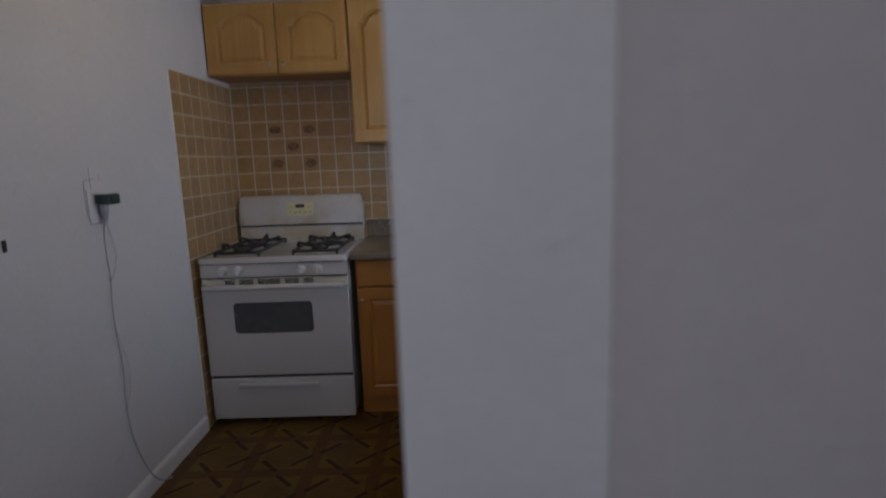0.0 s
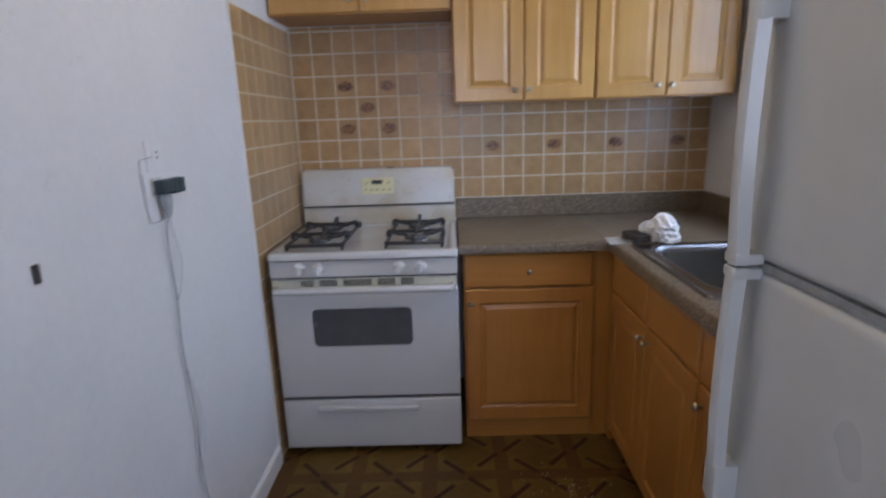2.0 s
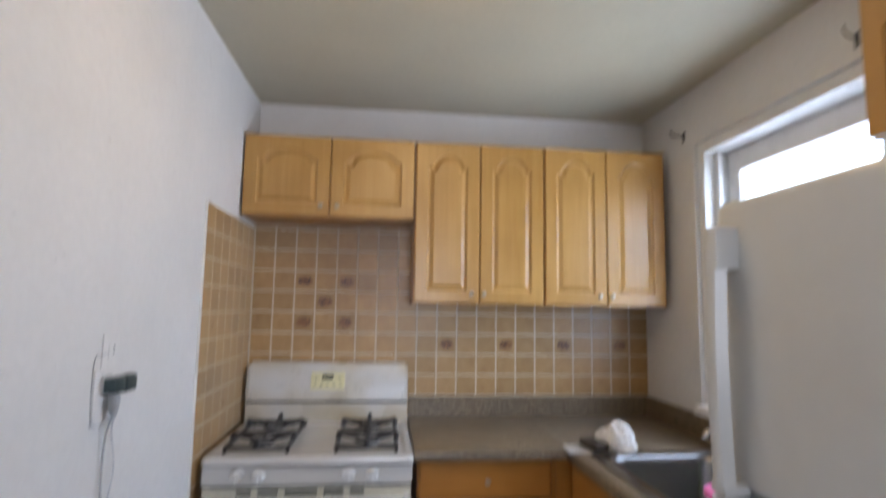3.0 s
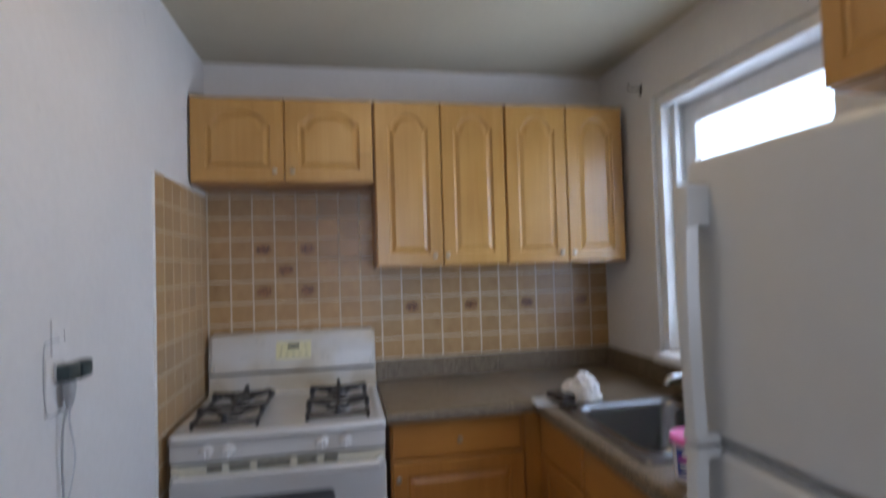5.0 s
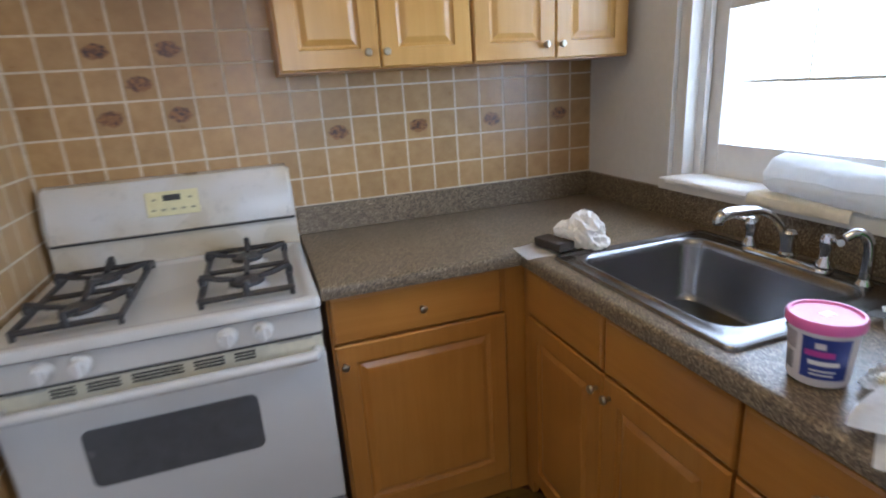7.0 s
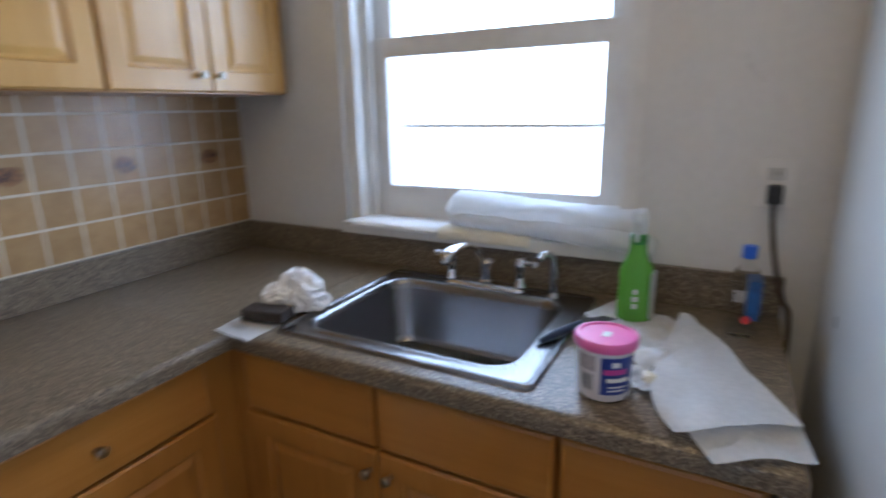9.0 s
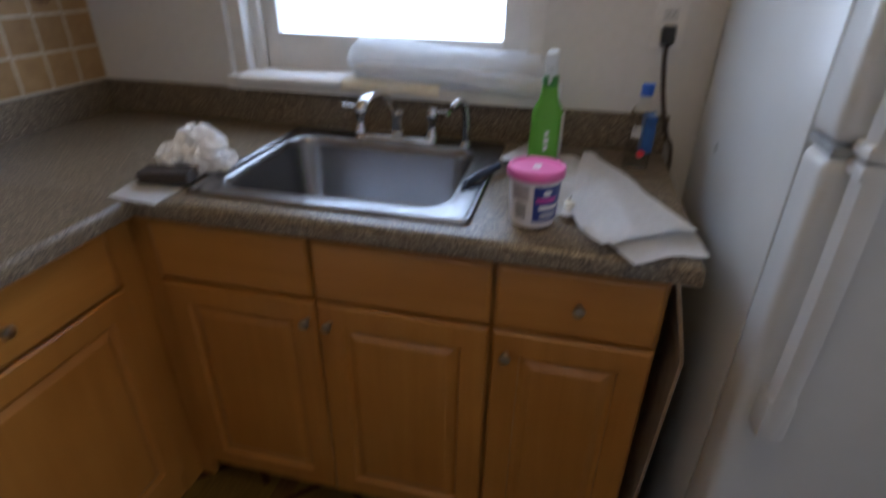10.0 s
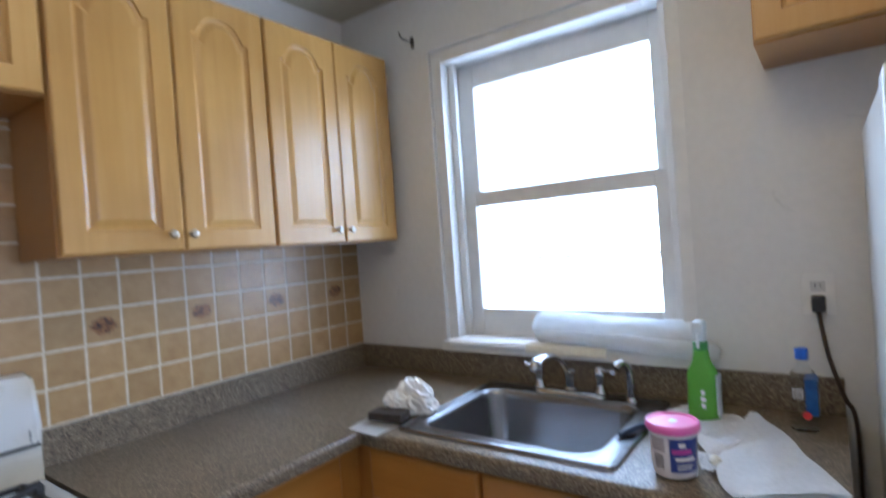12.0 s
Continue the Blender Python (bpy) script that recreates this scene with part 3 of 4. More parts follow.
def base_units():
    front_y, front_x = -0.578, 1.442
    x0 = 0.812
    base_unit(at_back(x0, 0, front_y), 0.562, ((0.006, 0.716, 0.534, 0.146, (1.088 - x0, 0.787)),), ((0.006, 0.098, 0.545, 0.612, (0.84 - x0, 0.65)),),
              "honey maple base cabinet beside the stove, drawer over door", kick=False)
    filler = box(1.375, front_x + 0.002, front_y, front_y + 0.02, 0.0, 0.872)
    solid("corner_filler", box(front_x, front_x + 0.02, -0.6215, front_y - 0.0005, 0.0, 0.872), MAPLE, "narrow honey maple filler strip in the cabinet corner", "cabinet filler")
    solid("corner_filler", filler, MAPLE, "honey maple corner filler strip between the cabinets", "cabinet filler")
    y0 = -0.622
    base_unit(at_side(y0, 0, front_x), 0.803, ((0.02, 0.712, 0.384, 0.148, None), (0.412, 0.712, 0.388, 0.148, None)),
              ((0.018, 0.09, 0.390, 0.614, (1.011 + y0, 0.655)), (0.412, 0.09, 0.388, 0.614, (1.065 + y0, 0.655))), "honey maple sink base cabinet with two doors")
    y1 = -1.4265
    base_unit(at_side(y1, 0, front_x), 0.325, ((0.004, 0.71, 0.314, 0.15, (1.593 + y1, 0.79)),), ((0.004, 0.09, 0.316, 0.614, (1.461 + y1, 0.65)),),
              "narrow honey maple base cabinet, drawer over door")


base_units()

# ---- worktop and sink ----
SX0, SX1, SY0, SY1 = 1.458, 2.005, -1.366, -0.722       # sink rim


def bevelled_run(p0, p1, across, width, z0, z1):
    """A worktop slab from p0 to p1 with a rounded nose on one long edge."""
    a = Vector((*across, 0))
    prof = [(0.0, z0), (width, z0), (width, z1), (0.016, z1), (0.008, z1 - 0.002), (0.002, z1 - 0.008), (0.0, z1 - 0.016)]
    return rings([[Vector((*p, 0)) + a * s + Vector((0, 0, z)) for s, z in prof] for p in (p0, p1)])


def worktop():
    z0, z1 = 0.874, 0.914
    t = thing("worktop", (1.4, -0.6, z0), "grey-brown speckled laminate worktop, L-shaped with rounded edge", "worktop")
    edge_x, edge_y = 1.405, -0.632
    part("back_run", bevelled_run((0.797, edge_y), (edge_x + 0.002, edge_y), (0, 1), 0.632, z0, z1), LAMINATE, t, smooth=True)
    bm = box(edge_x + 0.002, W, edge_y + 0.002, 0, z0, z1)
    part("corner", bm, LAMINATE, t)
    cut = (SX0 + 0.02, SX1 - 0.02, SY0 + 0.02, SY1 - 0.02)
    end = -1.792
    nose = bevelled_run((edge_x, edge_y + 0.001), (edge_x, end), (1, 0), cut[0] - edge_x, z0, z1)
    bmesh.ops.bevel(nose, geom=[e for e in nose.edges if all(v.co.y < end + 0.001 for v in e.verts) and max(v.co.z for v in e.verts) > z1 - 0.001], offset=0.006, segments=3, affect="EDGES")
    part("front_strip", nose, LAMINATE, t, smooth=True)
    part("rear_strip", box(cut[1], W, end, edge_y + 0.001, z0, z1), LAMINATE, t)
    part("left_strip", box(cut[0], cut[1], cut[3], edge_y + 0.001, z0, z1), LAMINATE, t)
    part("right_strip", box(cut[0], cut[1], end, cut[2], z0, z1), LAMINATE, t)
    part("upstand", box(0.797, W - 0.022, -0.02, 0, z1 + 0.0005, 1.0165, 0.003), LAMINATE, t)
    part("upstand", box(W - 0.02, W, end, 0, z1 + 0.0005, 1.0165, 0.003), LAMINATE, t)


worktop()


def sink():
    s = thing("sink", (1.73, -1.05, 0.914), "stainless steel drop-in kitchen sink, single bowl", "sink")
    z = 0.9145
    bx = (1.512, 1.932, -1.300, -0.764)
    loops = []
    for ins, h, r in ((0.0, 0.0, 0.022), (0.001, 0.004, 0.022), (0.005, 0.0085, 0.020), (0.010, 0.0085, 0.018), (0.015, 0.0045, 0.016), (0.019, 0.0040, 0.014)):
        loops.append([(x, y, z + h) for x, y in rounded(SX0 + ins, SX1 - ins, SY0 + ins, SY1 - ins, r)])
    for ins, h, r in ((-0.016, 0.0040, 0.078), (-0.011, 0.0065, 0.075), (-0.005, 0.0070, 0.07), (0.0, 0.0045, 0.068), (0.005, -0.003, 0.066), (0.010, -0.02, 0.064), (0.020, -0.165, 0.06), (0.032, -0.183, 0.055), (0.06, -0.19, 0.04)):
        loops.append([(x, y, z + h) for x, y in rounded(bx[0] + ins, bx[1] - ins, bx[2] + ins, bx[3] - ins, r)])
    part("bowl", rings(loops, cap0=False), STEEL, s, smooth=True)
    cx, cy = (bx[0] + bx[1]) / 2, (bx[2] + bx[3]) / 2
    part("drain", lathe([(0.045, 0.0), (0.045, 0.003), (0.036, 0.004), (0.030, 0.0015), (0.004, 0.001)], (cx, cy, z - 0.1898), 24), STEEL, s, "dull steel drain ring", smooth=True)

    f = thing("kitchen_faucet", (1.96, -1.055, z + 0.0045), "chrome two-handle kitchen faucet with low spout", "faucet")
    fz = z + 0.0045
    loops = [[(x, y, fz + h) for x, y in rounded(1.935 + i, 1.985 - i, -1.18 + i, -0.93 - i, 0.024 - i)] for i, h in ((0, 0), (0, 0.008), (0.004, 0.014), (0.008, 0.016))]
    part("deck_plate", rings(loops), CHROME, f, smooth=True)
    for y, tip in ((-0.948, (1.935, -0.905, fz + 0.098)), (-1.161, (1.925, -1.215, fz + 0.096))):
        p = part("handle", lathe([(0.021, 0.014), (0.021, 0.024), (0.014, 0.034), (0.0125, 0.058), (0.017, 0.066), (0.0175, 0.088), (0.012, 0.098), (0.003, 0.100)], (1.96, y, fz), 20), CHROME, f, smooth=True)
        part("lever", tube([(1.96, y, fz + 0.084), (1.95, (y + tip[1]) / 2, fz + 0.09), tip], [0.008, 0.0065, 0.0085], 10), CHROME, p, smooth=True)
    part("spout_post", lathe([(0.022, 0.014), (0.022, 0.022), (0.017, 0.028), (0.0165, 0.062), (0.020, 0.066), (0.0205, 0.078), (0.016, 0.084), (0.003, 0.085)], (1.962, -1.058, fz), 20), CHROME, f, smooth=True)
    part("spout", tube([(1.957, -1.056, fz + 0.028), (1.948, -1.052, fz + 0.080), (1.918, -1.045, fz + 0.122), (1.870, -1.042, fz + 0.145), (1.82, -1.043, fz + 0.152), (1.775, -1.044, fz + 0.153), (1.745, -1.045, fz + 0.149), (1.736, -1.045, fz + 0.140), (1.735, -1.045, fz + 0.129)],
                        [0.010, 0.0095, 0.0095, 0.0105, 0.0125, 0.0145, 0.0155, 0.0145, 0.0125], 14), CHROME, f, smooth=True)

    d = thing("side_sprayer", (1.958, -1.258, fz), "curved chrome side spout standing on the sink", "faucet")
    part("base", lathe([(0.019, 0), (0.019, 0.006), (0.013, 0.014), (0.010, 0.022)], (1.958, -1.258, fz), 20), CHROME, d, smooth=True)
    part("neck", tube([(1.958, -1.258, fz + 0.016), (1.958, -1.258, fz + 0.08), (1.953, -1.252, fz + 0.112), (1.937, -1.24, fz + 0.124), (1.918, -1.228, fz + 0.112)], [0.0125, 0.012, 0.0115, 0.0115, 0.010], 14), CHROME, d, smooth=True)


sink()


# ---- stove ----
def stove():
    x0, x1 = 0.027, 0.787
    yf, yb = -0.675, -0.014
    s = thing("gas_stove", (0.407, -0.35, 0.0), "white enamelled gas stove with four burners, slightly stained", "stove")
    part("body", box(x0 + 0.004, x1 - 0.004, yf + 0.03, yb, 0.035, 0.86, 0.004), ENAMEL, s)
    for fx in (x0 + 0.05, x1 - 0.05):
        for fy in (yf + 0.08, yb - 0.06):
            part("foot", lathe([(0.016, 0), (0.018, 0.004), (0.012, 0.012), (0.012, 0.036)], (fx, fy, 0), 12), BLACK, s)
    part("plinth", box(x0 + 0.02, x1 - 0.02, yf + 0.05, yf + 0.055, 0.012, 0.05), BLACK, s)
    # storage drawer
    d = part("drawer", box(x0, x1, yf - 0.012, yf + 0.028, 0.036, 0.262, 0.006, 3), ENAMEL, s, smooth=True)
    part("drawer_grip", box(x0 + 0.15, x1 - 0.18, yf - 0.03, yf - 0.010, 0.214, 0.236, 0.007, 3), ENAMEL, d, smooth=True)
    part("seam", box(x0 + 0.006, x1 - 0.006, yf, yf + 0.028, 0.263, 0.277), SHADOW_GAP, s)
    # oven door
    o = part("oven_door", box(x0, x1, yf - 0.014, yf + 0.028, 0.278, 0.752, 0.007, 3), ENAMEL, s, smooth=True)
    loops = []
    for ins, dep in ((-0.004, 0.0145), (-0.002, 0.0155), (0.004, 0.0155)):
        loops.append([(x, yf - dep, z) for x, z in rounded(0.19 + ins, 0.592 - ins, 0.515 + ins, 0.672 - ins, 0.022)])
    part("oven_window", rings(loops), DARK_GLASS, o, "dark oven window glass")
    hb = tube([(x0 + 0.02, yf - 0.012, 0.762), (x0 + 0.035, yf - 0.045, 0.764), (x0 + 0.09, yf - 0.052, 0.764), (x1 - 0.09, yf - 0.052, 0.764), (x1 - 0.035, yf - 0.045, 0.764), (x1 - 0.02, yf - 0.012, 0.762)], 0.0145, 12)
    part("oven_handle", hb, ENAMEL, o, smooth=True)
    # vent strip under the control panel
    v = part("vent_strip", box(x0 + 0.004, x1 - 0.004, yf - 0.004, yf + 0.028, 0.753, 0.808, 0.002), VENT, s, "yellowed vent strip")
    for a, wide in ((0.150, 0.052), (0.226, 0.072), (0.322, 0.116), (0.462, 0.072), (0.558, 0.052)):
        for z in (0.7715, 0.7805, 0.7895):
            part("vent_slot", box(x0 + a - 0.027, x0 + a - 0.027 + wide, yf - 0.0048, yf - 0.002, z, z + 0.0058), BLACK, v)
    part("trim_line", box(x0 + 0.03, x0 + 0.12, yf - 0.0048, yf - 0.002, 0.797, 0.800), GREY_RUBBER, v)
    part("trim_line", box(x1 - 0.12, x1 - 0.03, yf - 0.0048, yf - 0.002, 0.797, 0.800), GREY_RUBBER, v)
    part("panel_seam", box(x0 + 0.004, x1 - 0.004, yf - 0.008, yf + 0.02, 0.8035, 0.8095), SHADOW_GAP, v)
    # control panel, leaning back a little
    loops = []
    for x in (x0, x1):
        loops.append([(x, yf - 0.012, 0.809), (x, yf - 0.004, 0.882), (x, yf + 0.03, 0.882), (x, yf + 0.03, 0.809)])
    cp = rings(loops)
    bmesh.ops.bevel(cp, geom=list(cp.edges), offset=0.006, segments=2, affect="EDGES")
    p = part("control_panel", cp, ENAMEL, s, smooth=True)
    for kx in (0.150, 0.228, 0.552, 0.638):
        k = part("burner_knob", lathe([(0.026, 0.0), (0.026, 0.006), (0.021, 0.010), (0.018, 0.026), (0.004, 0.028)], (kx, yf - 0.009, 0.846), 22, "-y"), KNOB, p, smooth=True)
        part("knob_grip", box(kx - 0.005, kx + 0.005, yf - 0.046, yf - 0.022, 0.827, 0.865, 0.003), KNOB, k)
    part("cooktop_seam", box(x0 + 0.003, x1 - 0.003, yf - 0.0155, yf + 0.02, 0.8798, 0.8838), SHADOW_GAP, p)
    # cooktop: a shallow tray with a raised rim
    loops = []
    cx0, cx1, cy0, cy1 = x0 - 0.004, x1 + 0.004, yf - 0.02, yb - 0.07
    for ins, z in ((0, 0.884), (0, 0.902), (0.004, 0.910), (0.012, 0.913), (0.028, 0.913), (0.036, 0.907), (0.05, 0.905)):
        loops.append([(x, y, z) for x, y in rounded(cx0 + ins, cx1 - ins, cy0 + ins, cy1 - ins, 0.02)])
    top = part("cooktop", rings(loops), ENAMEL, s, smooth=True)
    # backguard
    prof = [(yb, 0.884), (yb - 0.078, 0.884), (yb - 0.070, 1.0), (yb - 0.088, 1.012), (yb - 0.085, 1.05), (yb - 0.068, 1.155), (yb - 0.05, 1.182), (yb - 0.02, 1.188), (yb, 1.185)]
    bg = rings([[(x, y, z) for y, z in prof] for x in (x0 - 0.002, x1 + 0.002)])
    bmesh.ops.bevel(bg, geom=[e for e in bg.edges if abs(e.verts[0].co.x - e.verts[1].co.x) < 1e-4 and min(v.co.z for v in e.verts) > 1.0], offset=0.012, segments=3, affect="EDGES")
    b = part("backguard", bg, STAINED, s, "white backguard with brown heat stains", smooth=True)
    part("backguard_seam", box(x0 + 0.004, x1 - 0.004, yb - 0.082, yb - 0.07, 1.001, 1.011), SHADOW_GAP, b)
    tilt = Matrix.Translation((0.405, yb - 0.079, 1.105)) @ Matrix.Rotation(radians(-9.2), 4, "X")

    def on_guard(u0, u1, w0, w1, proud):
        q = box(u0, u1, -proud, 0.004, w0, w1, 0.002)
        q.transform(tilt)
        return q

    clock = part("clock_panel", on_guard(-0.08, 0.08, -0.042, 0.038, 0.003), CREAM, b, "cream clock panel with dark display")
    part("display", on_guard(-0.028, 0.026, 0.006, 0.026, 0.0045), BLACK, clock, "black clock display")
    for i in range(5):
        u = -0.06 + i * 0.03
        part("button", on_guard(u - 0.007, u + 0.007, -0.025, -0.018, 0.005), BUTTON, clock)
    part("button", on_guard(-0.061, -0.049, 0.009, 0.016, 0.005), BUTTON, clock)
    part("button", on_guard(0.049, 0.061, 0.009, 0.016, 0.005), BUTTON, clock)
    for x in (x0 + 0.022, x1 - 0.026):
        part("end_seam", box(x, x + 0.003, yb - 0.0905, yb - 0.082, 1.014, 1.046), GREY_RUBBER, b)
    # burners and cast grates
    for gx in (0.200, 0.612):
        for gy in (-0.500, -0.255):
            bu = part("burner", lathe([(0.062, 0.0), (0.062, 0.002), (0.05, 0.006), (0.044, 0.014), (0.030, 0.016)], (gx, gy, 0.905), 24), ENAMEL, top, "pale burner bowl", smooth=True)
            part("burner_cap", lathe([(0.046, 0.015), (0.050, 0.019), (0.048, 0.026), (0.02, 0.029)], (gx, gy, 0.905), 24), IRON, bu, smooth=True)
        bm = bmesh.new()
        r, zt = 0.009, 0.938
        ax, ay0, ay1 = 0.115, -0.615, -0.145
        frame_pts = ((gx - ax, ay0), (gx + ax, ay0), (gx + ax, ay1), (gx - ax, ay1))
        for (a, b2), (c, d2) in zip(frame_pts, frame_pts[1:] + frame_pts[:1]):
            merge(bm, tube([(a, b2, zt - 0.012), (c, d2, zt - 0.012)], r, 6, 1))
        merge(bm, tube([(gx - ax, -0.378, zt - 0.012), (gx + ax, -0.378, zt - 0.012)], r, 6, 1))
        for gy in (-0.500, -0.255):
            for dx, dy in ((1, 0), (-1, 0), (0, 1), (0, -1)):
                far = (gx + dx * ax, gy + dy * 0.12)
                inner = (gx + dx * 0.032, gy + dy * 0.032)
                mid = ((far[0] + inner[0]) / 2, (far[1] + inner[1]) / 2)
                merge(bm, tube([(*far, zt - 0.012), (*far, zt + 0.016), (*mid, zt + 0.004), (*inner, zt - 0.004)], [0.0105, 0.0095, 0.009, 0.007], 6, 3))
        for a, b2 in frame_pts:
            merge(bm, tube([(a, b2, 0.906), (a, b2, zt - 0.008)], 0.007, 6, 1))
        part("grate", bm, IRON, top, "black cast-iron burner grate", smooth=True)


stove()


# ---- refrigerator ----
def refrigerator():
    xf, y0, y1, top = 1.264, -2.535, -1.85, 1.665
    f = thing("refrigerator", (1.65, -2.2, 0.0), "white two-door top-freezer refrigerator, slightly worn", "refrigerator")
    part("body", box(xf + 0.098, 2.0, y0 + 0.012, y1 - 0.006, 0.03, top - 0.006, 0.008, 2), FRIDGE, f, smooth=True)
    part("base_grille", box(xf + 0.06, xf + 0.098, y0 + 0.02, y1 - 0.02, 0.012, 0.10, 0.004), GREY_RUBBER, f)
    for x in (xf + 0.12, 1.93):
        for y in (y0 + 0.06, y1 - 0.06):
            part("foot", lathe([(0.02, 0), (0.02, 0.02), (0.012, 0.032)], (x, y, 0), 12), BLACK, f)
    part("door_seal", box(xf + 0.086, xf + 0.098, y0 + 0.02, y1 - 0.02, 0.11, top - 0.02), SHADOW_GAP, f)
    seam = 1.167

    def door(name, z0, z1, h0, h1, end0, end1):
        d = part(name, box(xf, xf + 0.086, y0, y1, z0, z1, 0.022, 5), FRIDGE, f, smooth=True)
        ya, yb = y1 - 0.062, y1 - 0.022
        bar = bmesh.new()
        loops = []
        n = 14
        for i in range(n + 1):
            s = i / n
            z = h0 + (h1 - h0) * s
            bow = 0.020 + 0.006 * math.sin(math.pi * s)
            loops.append([(xf - bow, ya, z), (xf - bow - 0.018, ya + 0.006, z), (xf - bow - 0.022, (ya + yb) / 2, z), (xf - bow - 0.018, yb - 0.006, z), (xf - bow, yb, z), (xf - bow + 0.006, (ya + yb) / 2, z)])
        merge(bar, rings(loops))
        merge(bar, box(xf - 0.041, xf + 0.006, ya, yb, h0, h0 + (0.02 if end0 else 0.078), 0.006, 2))
        merge(bar, box(xf - 0.041, xf + 0.006, ya, yb, h1 - (0.02 if end1 else 0.074), h1, 0.006, 2))
        part("handle", bar, FRIDGE, d, "white moulded plastic handle", smooth=True)
        return d

    up = door("freezer_door", seam + 0.007, top, seam + 0.002, 1.614, True, False)
    low = door("fridge_door", 0.11, seam - 0.007, 0.722, seam - 0.002, False, True)
    part("hinge", box(xf + 0.012, xf + 0.1, y0 + 0.004, y0 + 0.06, seam - 0.006, seam + 0.006, 0.002), STEEL, low, "steel middle hinge")
    part("hinge", box(xf + 0.03, xf + 0.12, y0 + 0.02, y0 + 0.08, top + 0.0005, top + 0.014, 0.003), FRIDGE, up)
    part("trim_strip", box(xf + 0.004, xf + 0.084, y0 + 0.06, y1 - 0.004, seam - 0.0065, seam + 0.0065), GREY_RUBBER, low)
    tape = solid("tape_scrap", box(xf - 0.0012, xf - 0.0002, -2.285, -2.212, 1.248, 1.297), TAPE, "yellowed scrap of tape on the freezer door", "tape")


refrigerator()

# ---- things on the left wall ----
def left_wall_things():
    o = thing("wall_outlet", (0, -1.35, 1.35), "white outlet plate on the wall", "outlet", "outlets")
    part("plate", box(0, 0.005, -1.391, -1.313, 1.308, 1.388, 0.002), WALL, o)
    part("socket", box(0.005, 0.007, -1.368, -1.336, 1.33, 1.366, 0.0008), WALL, o)
    for z in (1.339, 1.353):
        part("slot", box(0.007, 0.0075, -1.348, -1.343, z, z + 0.006), BLACK, o)
    p = thing("outlet_box", (0, -1.37, 1.25), "white painted raised outlet box", "outlet", "outlets")
    part("plate", box(0, 0.006, -1.420, -1.326, 1.178, 1.306, 0.002), WALL, p)
    part("socket", box(0.006, 0.012, -1.392, -1.352, 1.250, 1.292, 0.002), ENAMEL, p)
    a = thing("plug_adapter", (0.012, -1.35, 1.268), "dark teal plug adapter pushed into the outlet", "plug")
    part("block", box(0.0125, 0.040, -1.396, -1.342, 1.250, 1.287, 0.005), TEAL, a, smooth=True)
    part("arm", box(0.014, 0.042, -1.341, -1.284, 1.246, 1.286, 0.007, 3), TEAL, a, smooth=True)
    part("collar", box(0.012, 0.0395, -1.3435, -1.3395, 1.253, 1.281, 0.002), BLACK, a)
    c = thing("power_cord", (0.02, -1.35, 1.22), "grey cord hanging down the wall to the floor", "cord")
    body = rings([[(x, y, z) for x, y in rounded(0.014 + i, 0.034 - i, -1.376 + i, -1.346 - i, 0.006)] for z, i in ((1.247, 0.0), (1.225, 0.0), (1.200, 0.003), (1.188, 0.006))])
    part("plug", body, CORD_GREY, c, smooth=True)
    part("cable", tube([(0.024, -1.362, 1.195), (0.012, -1.364, 1.15), (0.010, -1.366, 1.06), (0.010, -1.362, 0.965), (0.010, -1.374, 0.85), (0.010, -1.372, 0.74), (0.010, -1.362, 0.6), (0.010, -1.374, 0.43), (0.012, -1.352, 0.27), (0.022, -1.30, 0.12), (0.024, -1.235, 0.035), (0.04, -1.17, 0.006)], 0.0028, 8), CORD_GREY, c, smooth=True)
    part("cable", tube([(0.024, -1.354, 1.195), (0.010, -1.332, 1.15), (0.010, -1.308, 1.06), (0.010, -1.332, 0.985), (0.010, -1.360, 0.955)], 0.0022, 8), CORD_PALE, c, "pale second strand", smooth=True)
    part("cable", tube([(0.010, -1.370, 0.75), (0.010, -1.345, 0.67), (0.010, -1.321, 0.58), (0.010, -1.334, 0.50), (0.010, -1.370, 0.44)], 0.0022, 8), CORD_PALE, c, "pale second strand", smooth=True)
    for y, z in ((-1.362, 0.962), (-1.371, 0.745), (-1.372, 0.435)):
        part("tie", lathe([(0.0045, -0.004), (0.005, -0.003), (0.005, 0.003), (0.0045, 0.004)], (0.010, y, z), 10), CORD_GREY, c)
    w = thing("loose_wire", (0.009, -1.42, 1.27), "thin bent wire looped round the outlet", "wire")
    part("strand", tube([(0.012, -1.378, 1.345), (0.010, -1.41, 1.342), (0.010, -1.437, 1.332), (0.010, -1.440, 1.245), (0.011, -1.430, 1.190), (0.012, -1.40, 1.181), (0.014, -1.352, 1.186)], 0.0013, 6), CORD_GREY, w, smooth=True)
    solid("wall_anchor", box(0, 0.006, -1.815, -1.803, 1.144, 1.180, 0.002), BLACK, "small black plastic wall clip", "wall clip")


left_wall_things()


